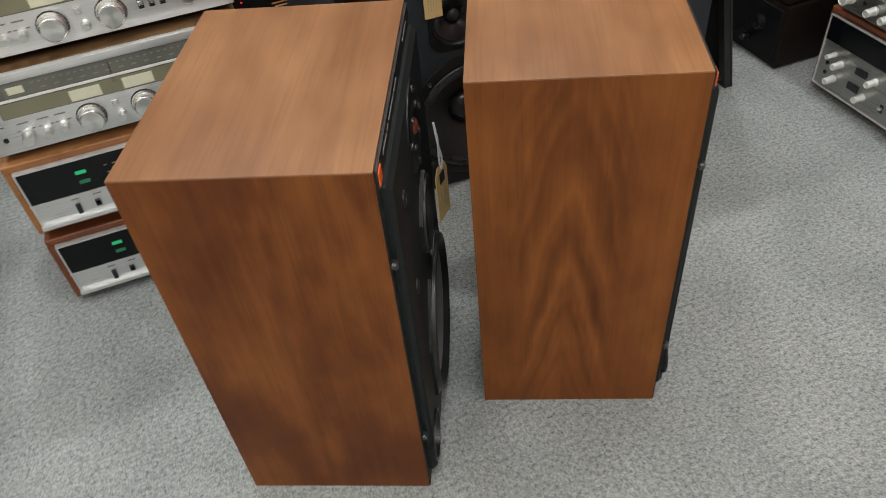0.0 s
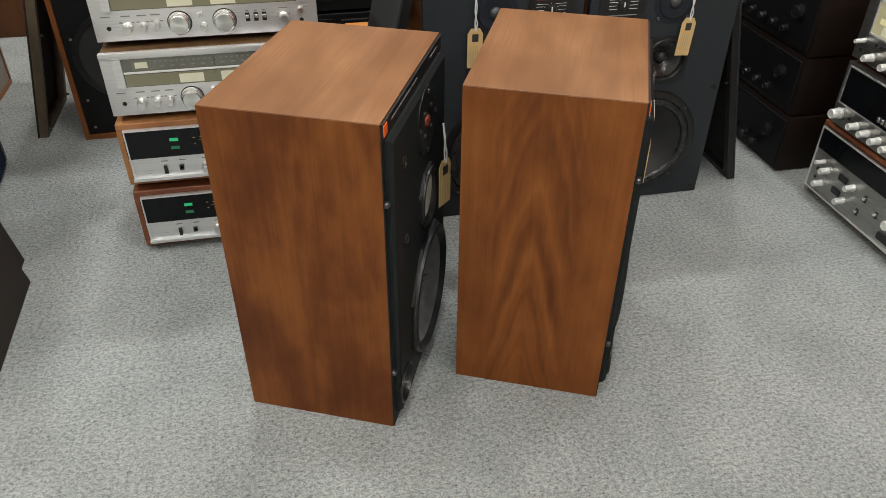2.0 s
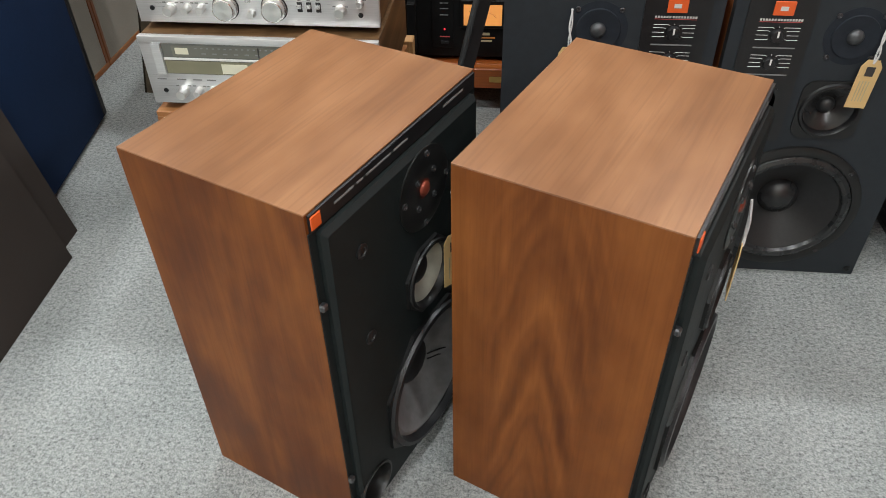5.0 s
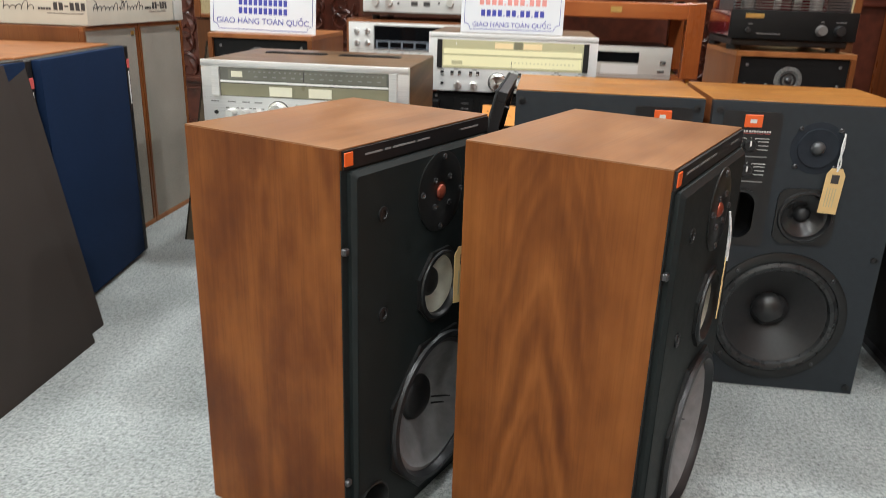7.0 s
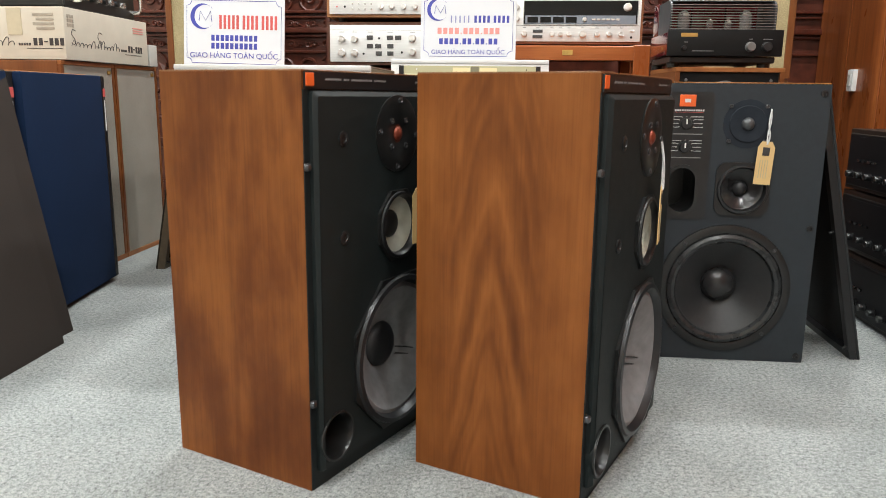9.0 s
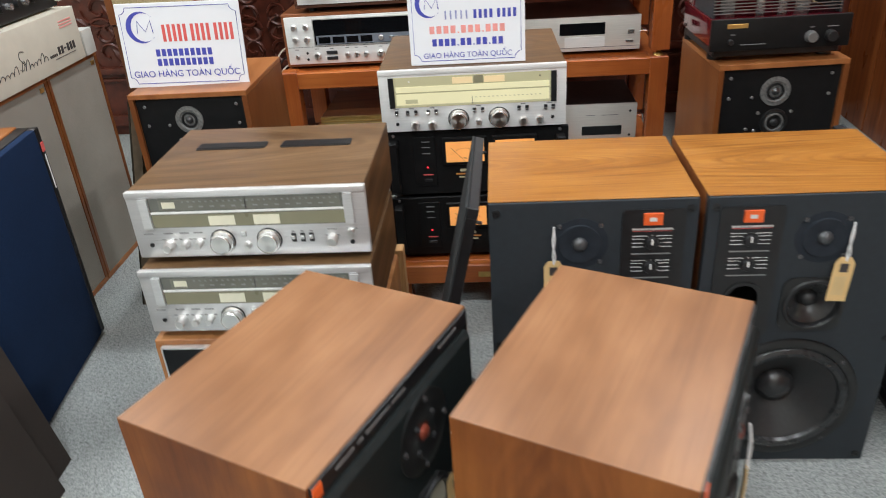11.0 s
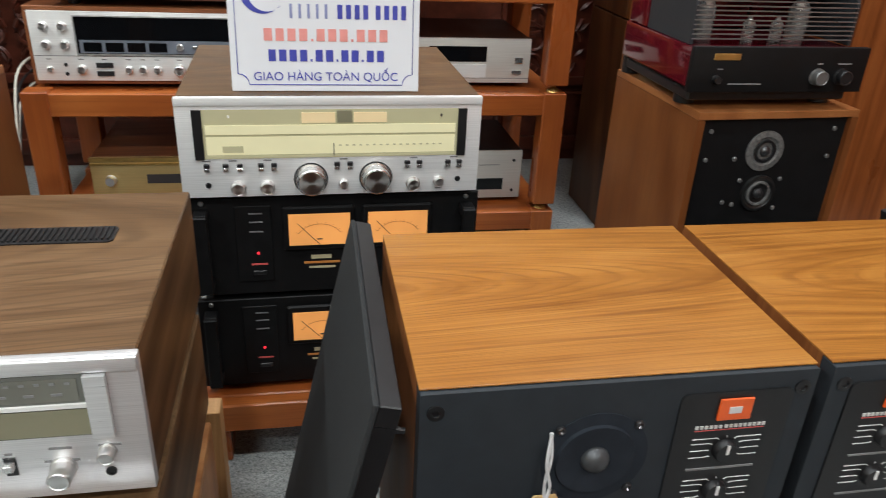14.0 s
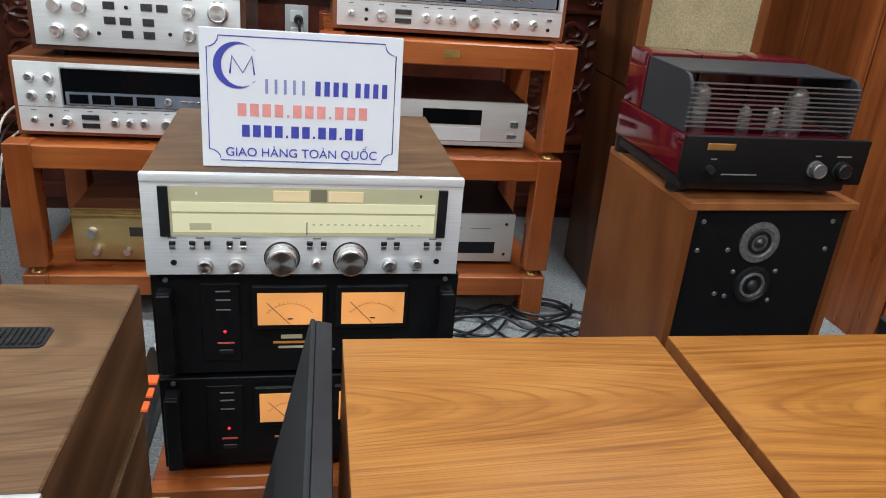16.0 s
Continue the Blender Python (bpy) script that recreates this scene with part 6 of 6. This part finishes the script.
els = [("win", 0.0, 0.86, 1.0, 0.895, BRASS, "trim", 0.004), ("win", 0.0, 0.935, 1.0, 1.0, BRASS, "trim", 0.004), ("win", 0.33, 0.48, 0.78, 0.66, INK, "name_plate", 0.0014),
       ("knob", 0.115, 0.56, 0.0125), ("knob", 0.13, 0.19, 0.010), ("knob", 0.31, 0.19, 0.010), ("txt", 0.5, 0.25, 0.01), ("knob", 0.62, 0.19, 0.010), ("knob", 0.85, 0.3, 0.014)]
deck("integrated_amplifier", pose(-0.275, 2.752, 0.131), 0.42, 0.148, 0.34, "gold-fronted integrated amplifier in a walnut sleeve", "", "amplifier", CASE_RED, GOLD, els, 0, 0.008)


# ---- components along the wood wall ----
els = [("win", 0.0, 0.66, 1.0, 0.985, GLASS_BLACK, "dial_glass", 0.0014), ("bezel", 0.006, 0.02, 0.994, 0.985, SILVER, 0.003),
       ("knob", 0.085, 0.52, 0.0055, 0.026, KNOB_BRIGHT), ("knob", 0.135, 0.44, 0.0080, 0.026, KNOB_BRIGHT), ("knob", 0.115, 0.20, 0.0080, 0.026, KNOB_BRIGHT), ("jack", 0.055, 0.36), ("jack", 0.055, 0.22),
       ("win", 0.225, 0.44, 0.290, 0.53, BLACK, "slot", 0.003), ("win", 0.205, 0.20, 0.270, 0.29, BLACK, "slot", 0.003), ("knob", 0.345, 0.48, 0.0080, 0.026, KNOB_BRIGHT), ("knob", 0.305, 0.20, 0.0080, 0.026, KNOB_BRIGHT),
       ("lever", 0.445, 0.45), ("lever", 0.42, 0.20), ("lever", 0.545, 0.36), ("knob", 0.665, 0.42, 0.012, 0.026, KNOB_BRIGHT), ("win", 0.60, 0.10, 0.80, 0.20, BLACK, "slot", 0.005), ("knob", 0.80, 0.46, 0.009, 0.026, KNOB_BRIGHT), ("knob", 0.90, 0.42, 0.014, 0.026, KNOB_BRIGHT)]
deck("stereo_receiver", pose(1.402, 1.200, 0, 0, 0, -90), 0.49, 0.207, 0.38, "walnut-cased silver receiver at the bottom of a stack, on the carpet", "receivers along the wood wall", "receiver", RED_WALNUT, SILVER_SHADED, els, 0.012, 0.012)
els = [("win", 0.03, 0.36, 0.97, 0.93, GLASS_BLACK, "dial_glass", 0.0014), ("bezel", 0.03, 0.36, 0.97, 0.93, ALU_DULL, 0.003), ("knob", 0.055, 0.19, 0.0125, 0.026, KNOB_BRIGHT), ("jack", 0.135, 0.20)]
els += [("knob", 0.20 + 0.085 * k, 0.17, 0.0085, 0.026, KNOB_BRIGHT) for k in range(9)] + [("btn", 0.33 + 0.028 * k, 0.46, 0.008, 0.012) for k in range(3)]
deck("stereo_receiver", pose(1.402, 1.178, 0.207, 0, 0, -90), 0.46, 0.165, 0.36, "silver receiver with black glass dial, middle of a stack", "receivers along the wood wall", "receiver", DARK_WALNUT, SILVER_SHADED, els, 0, 0.010)
els = [("win", 0.085, 0.45, 0.915, 0.92, DIAL_LIT2, "dial", 0.0006), ("win", 0.12, 0.62, 0.88, 0.70, DIAL_LIT, "dial_line", 0.0024), ("bezel", 0.085, 0.45, 0.915, 0.92, SILVER, 0.004), ("win", 0.15, 0.47, 0.25, 0.60, CREAM, "meter", 0.002),
       ("knob", 0.055, 0.30, 0.005, 0.026, KNOB_BRIGHT), ("jack", 0.05, 0.15), ("knob", 0.145, 0.13, 0.0085, 0.026, KNOB_BRIGHT), ("knob", 0.27, 0.13, 0.0085, 0.026, KNOB_BRIGHT), ("big", 0.42, 0.18, 0.021), ("big", 0.62, 0.18, 0.021), ("knob", 0.77, 0.13, 0.0105), ("knob", 0.86, 0.13, 0.0105)]
els += [("btn", u, 0.33, 0.009, 0.008, KNOB_DARK) for u in (0.155, 0.195, 0.265, 0.305, 0.50, 0.56, 0.74, 0.80)]
deck("stereo_receiver", pose(1.402, 1.178, 0.372, 0, 0, -90), 0.455, 0.165, 0.36, "silver receiver with pale dial on top of a stack", "receivers along the wood wall", "receiver", VINYL, SILVER_SHADED, els, 0, 0.012, VINYL_SIDE)


def black_unit(m, k, label):
    w, h, d = 0.480, 0.163, 0.36
    s = thing("black_amplifier", m, label, "amplifier", "stack of black amplifiers")
    part("cabinet", boxm(0, 0.004, 0.004, w, d, h - 0.0005, 0.004, 2), DARK_BROWN, s, "very dark brown wooden cabinet")
    face = part("faceplate", boxm(0.012, 0.0, 0.014, w - 0.012, 0.022, h - 0.012, 0.002), BLACK_FACE, s)
    part("dial_glass", boxm(0.06, -0.0014, 0.090, w - 0.06, 0.001, h - 0.020), BLACK_FACE, face)
    for j in range(7):
        part("knob", knob_mesh(0.0088, 0.018, BLACK_KNOB), None, face, at=(0.05 + 0.053 * j, 0.0, 0.045))
    part("knob", knob_mesh(0.017, 0.018, BLACK_KNOB), None, face, at=(w - 0.075, 0.0, 0.100))
    for j in range(4):
        part("button", boxm(0.075 + 0.03 * j, -0.005, 0.079, 0.090 + 0.03 * j, 0.0, 0.085), BLACK_KNOB, face)
    for x in (0.05, w - 0.05):
        for y in (0.06, d - 0.05):
            part("foot", lathe(bmesh.new(), (x, y, 0), (0, 0, 1), [(0.016, 0), (0.016, 0.012)], 14), RUBBER, s)
    return s


DARK_BROWN = plain("dark_brown_lacquer", (0.0105, 0.0060, 0.0044), 0.48, 0, 0.2, 8.0, 0, 0, 0.25)
BLACK_FACE = plain("black_faceplate", (0.005, 0.005, 0.006), 0.5, 0, 0.1, 10.0, 0, 0, 0.2)
BLACK_KNOB = plain("black_chrome_knob", (0.012, 0.012, 0.013), 0.25, 0.2, 0.1)
for k, dy in enumerate((0.0, 0.008, 0.003)):
    black_unit(pose(1.374, 1.777 + dy, 0.1635 * k, 0, 0, -90), k, "glossy black amplifier with a row of knobs, in a stack")

# ---- carved wall ----
wall_n = bpy.data.objects["wall_north"]


def scroll(bm, x, z, s, flip=1, up=1, turns=1.35, r=0.0075, y=-0.006):
    """A tapering volute on the wall's face."""
    pts = []
    n = 26
    for k in range(n + 1):
        t = k / n
        a = t * turns * 2 * math.pi
        q = s * (1 - 0.82 * t)
        pts.append((x + flip * q * math.cos(a), y, z + up * q * math.sin(a)))
    tube(bm, pts, r, 5)


def leaf(bm, x, z, ang, ln, wd, y=-0.002):
    ca, sa = math.cos(ang), math.sin(ang)
    out = []
    for t, q in ((0, 0.1), (0.3, 0.9), (0.6, 1.0), (1.0, 0.0), (0.6, -1.0), (0.3, -0.9)):
        u, v = t * ln, q * wd
        out.append((x + u * ca - v * sa, z + u * sa + v * ca))
    vs = [bm.verts.new((px, y, pz)) for px, pz in out]
    top = bm.verts.new((x + 0.5 * ln * ca, y - 0.010, z + 0.5 * ln * sa))
    for k in range(len(vs)):
        bm.faces.new((vs[k], vs[(k + 1) % len(vs)], top))


def frieze(x0, x1, z0, z1):
    b = bmesh.new()
    h = (z1 - z0) / 2
    n = max(2, int((x1 - x0) / (h * 3.2)))
    for k in range(n):
        cx = x0 + (k + 0.5) * (x1 - x0) / n
        scroll(b, cx - h * 0.6, (z0 + z1) / 2, h * 0.72, 1, 1 if k % 2 else -1, 1.2, 0.0055)
        scroll(b, cx + h * 0.6, (z0 + z1) / 2, h * 0.6, -1, -1 if k % 2 else 1, 1.2, 0.0055)
        for j in range(5):
            leaf(b, cx + (j - 2) * h * 0.5, (z0 + z1) / 2, radians(40 + 75 * j), h * 0.8, h * 0.2)
    ob = part("carved_frieze", b, CARVED, wall_n)
    ob.location = (0, Y1, 0)


def field(x0, x1, z0, z1, seed):
    rnd = random.Random(seed)
    b = bmesh.new()
    cx, w = (x0 + x1) / 2, (x1 - x0) / 2
    rows = max(3, int((z1 - z0) / (w * 0.52)))
    for k in range(rows):
        z = z0 + (k + 0.5) * (z1 - z0) / rows
        s = w * (0.40 + 0.12 * rnd.random())
        for sg in (-1, 1):
            scroll(b, cx + sg * w * 0.45, z, s, sg, 1 if k % 2 else -1, 1.25 + 0.2 * rnd.random(), 0.008)
            leaf(b, cx + sg * w * 0.85, z + s * 0.4, radians(90 - sg * 50), s * 0.9, s * 0.18)
            leaf(b, cx + sg * w * 0.12, z - s * 0.5, radians(90 - sg * 30), s * 0.9, s * 0.2)
    ob = part("carved_panel", b, CARVED, wall_n)
    ob.location = (0, Y1, 0)


def beads(x0, x1, z0, z1, step=0.026):
    b = bmesh.new()
    n, m = int((x1 - x0) / step), int((z1 - z0) / step)
    for i in range(n):
        for j in range(m):
            bmesh.ops.create_icosphere(b, subdivisions=1, radius=step * 0.40, matrix=pose(x0 + (i + 0.5 + 0.5 * (j % 2)) * step, -0.002, z0 + (j + 0.5) * step))
    ob = part("carved_lattice", b, CARVED, wall_n)
    ob.location = (0, Y1, 0)


for z, hh, dp in ((0.30, 0.03, 0.030), (0.262, 0.016, 0.02), (0.765, 0.014, 0.018), (0.862, 0.026, 0.036), (0.842, 0.012, 0.02), (0.935, 0.012, 0.018), (0.958, 0.014, 0.026), (1.055, 0.014, 0.03), (1.105, 0.012, 0.022), (1.56, 0.03, 0.03), (0.05, 0.05, 0.03)):
    part("moulding", boxm(X0, Y1 - dp, z, X1, Y1, z + hh, 0.005, 2), CARVED, wall_n)
for x0, x1 in ((-0.80, -0.44), (0.13, 0.40), (0.98, 1.20), (1.25, 1.6), (-1.5, -1.1)):
    frieze(x0, x1, 0.885, 0.930)
    frieze(x0, x1, 0.785, 0.835)
    frieze(x0, x1, 1.070, 1.102)
for k, (x0, x1) in enumerate(((-0.80, -0.50), (1.04, 1.30), (-1.5, -1.15))):
    field(x0, x1, 0.985, 1.54, 3 + k)
    field(x0, x1, 0.34, 0.74, 13 + k)
beads(-0.46, -0.35, 0.885, 1.045)
beads(-0.46, -0.35, 0.66, 0.83)
for x in (-0.86, -0.485, 0.10, 0.425, 1.00, 1.34):
    part("pilaster", boxm(x - 0.012, Y1 - 0.020, 0.10, x + 0.012, Y1, 1.55, 0.004, 2), CARVED, wall_n)
field(-0.455, -0.375, 1.06, 1.54, 41)

foam = bmesh.new()
box(foam, 0, -0.02, 0, 0.30, 0, 0.36)
for i in range(5):
    for j in range(6):
        c = [foam.verts.new((i * 0.06 + a * 0.06, -0.0205, j * 0.06 + b * 0.06)) for a, b in ((0, 0), (1, 0), (1, 1), (0, 1))]
        t = foam.verts.new((i * 0.06 + 0.03, -0.06, j * 0.06 + 0.03))
        for k in range(4):
            foam.faces.new((c[k], c[(k + 1) % 4], t))
solid("acoustic_foam", foam, YELLOW, "yellow pyramid acoustic foam sheet on the carved wall", "acoustic foam", m=pose(0.105, Y1 - 0.032, 1.121))

# wall outlet with plug
ol = thing("wall_outlet", pose(0.272, Y1 - 0.004, 0.672), "grey double wall outlet with a black plug in it", "wall outlet")
part("plate", boxm(-0.038, -0.008, -0.062, 0.038, 0.003, 0.062, 0.003, 2), OUTLET, ol)
part("socket_face", boxm(-0.020, -0.010, 0.008, 0.020, -0.007, 0.046, 0.002), WHITE, ol)
part("socket_face", boxm(-0.020, -0.010, -0.046, 0.020, -0.007, -0.008, 0.002), WHITE, ol)
cord = thing("mains_lead", pose(0.278, Y1 - 0.014, 0.690), "black power cord plugged into the wall outlet", "cable")
part("plug", lathe(bmesh.new(), (0, 0, 0), (0, -1, 0), [(0.015, 0), (0.015, 0.014), (0.010, 0.026)], 16), CABLE_B, cord)
b = bmesh.new()
tube(b, spline([(0, -0.022, 0), (0.004, -0.036, -0.03), (0.008, -0.028, -0.10), (0.006, -0.022, -0.30), (0.0, -0.03, -0.62), (-0.05, -0.06, -0.682)]), 0.004, 7)
part("wire", b, CABLE_B, cord)

# ---- east wall planks ----
plank_mesh = to_mesh("plank", boxm(-0.012, 0.002, 0.0, 0.0, 0.328, 1.118, 0.003), PANEL_WOOD)
y = Y0
while y + 0.33 <= Y1 + 0.01:
    part("plank", plank_mesh, None, wall_e, at=(X1, y, 0.0))
    y += 0.333
for z, hh, dp in ((1.12, 0.03, 0.04), (1.165, 0.012, 0.025), (1.30, 0.03, 0.035)):
    part("moulding", boxm(X1 - dp, Y0, z, X1, Y1 - 0.05, z + hh, 0.006, 2), CARVED, wall_e)
b = bmesh.new()
for k in range(16):
    scroll(b, 0.1 + 0.085 * k, 1.24, 0.036, 1 if k % 2 else -1, 1, 1.3, 0.006)
    leaf(b, 0.1 + 0.085 * k, 1.24, radians(70 * k), 0.05, 0.010)
fr = part("carved_frieze", b, CARVED, wall_e)
fr.location = (X1, Y1 - 0.05, 0)
fr.rotation_euler = (0, 0, radians(-90))
sw = thing("wall_switch", pose(X1 - 0.012, 3.05, 0.60, 0, 0, -90), "small white plastic switch box on the wood wall", "switch")
part("plate", boxm(0, -0.02, 0, 0.055, 0.0, 0.09, 0.003, 2), WHITE, sw)
part("rocker", boxm(0.015, -0.025, 0.02, 0.040, -0.019, 0.07, 0.002), OUTLET, sw)


# ---- cables and clutter ----
def loose_cable(pts, r, mat, label, group):
    c = bmesh.new()
    tube(c, spline(pts, 10), r, 7)
    return solid("loose_cable", c, mat, label, "cable", group)


rnd = random.Random(5)
for k in range(7):
    px, py = 0.60 + 0.02 * k, 2.52 + 0.03 * rnd.random()
    pts = [(px, py + 0.02 * k, 0.006)]
    for j in range(6):
        px += 0.07 + 0.06 * rnd.random()
        pts.append((px, 2.50 + 0.20 * rnd.random(), 0.006 + 0.030 * rnd.random()))
    loose_cable(pts, 0.0042, CABLE_B, "black signal cable tangled on the carpet behind the amplifiers", "black cables")
ring = [(0.98 + 0.085 * math.cos(a), 2.66 + 0.06 * math.sin(a), 0.012 + 0.003 * a) for a in [0.5 * k for k in range(26)]]
loose_cable(ring, 0.0042, CABLE_B, "black cable coiled on the carpet by the rack", "black cables")
loose_cable([(1.06, 2.57, 0.03), (1.10, 2.60, 0.03), (1.14, 2.66, 0.02)], 0.007, CABLE_W, "short white cable end lying on black cables", "white cables")
for k in range(4):
    loose_cable([(0.02 + 0.02 * k, 2.50, 0.04 + 0.02 * k), (-0.02 + 0.01 * k, 2.42, 0.07), (0.03, 2.36 + 0.02 * k, 0.05 + 0.02 * k), (0.07, 2.32, 0.12), (0.10, 2.29, 0.16)], 0.005, CABLE_W if k != 2 else CABLE_B, "cable bunched behind the amplifier stack", "cables behind amplifiers")
for k in range(4):
    zz = 0.42 + 0.03 * k
    loose_cable([(-0.44, 2.50 + 0.02 * k, 0.006), (-0.43, 2.56, 0.10 + 0.03 * k), (-0.405, 2.62, 0.25), (-0.41, 2.75, zz - 0.02), (-0.39, 2.95, zz)], 0.0032, CABLE_W if k % 2 else CABLE_B, "cable hanging beside the wooden rack", "cables beside the rack")

strip = thing("power_strip", pose(-0.045, 2.10, 0.0, 0, 0, 0), "black power strip with glowing orange switches on the carpet", "power strip")
part("body", boxm(0, 0, 0, 0.060, 0.36, 0.042, 0.004, 2), BLACK, strip)
for k in range(3):
    part("switch", boxm(0.014, 0.10 + 0.05 * k, 0.040, 0.046, 0.132 + 0.05 * k, 0.048, 0.003, 2), SWITCH_ORANGE, strip, "orange rocker switch")
part("lead", tube(bmesh.new(), spline([(0.03, 0.36, 0.02), (0.035, 0.42, 0.02), (0.07, 0.50, 0.006), (0.10, 0.60, 0.006)]), 0.004, 7), CABLE_B, strip)
solid("small_box", boxm(0, 0, 0, 0.07, 0.06, 0.075, 0.003, 2), OUTLET, "small grey plastic box at the end of the loudspeaker row", "box", m=pose(-0.915, 2.278, 0.654))
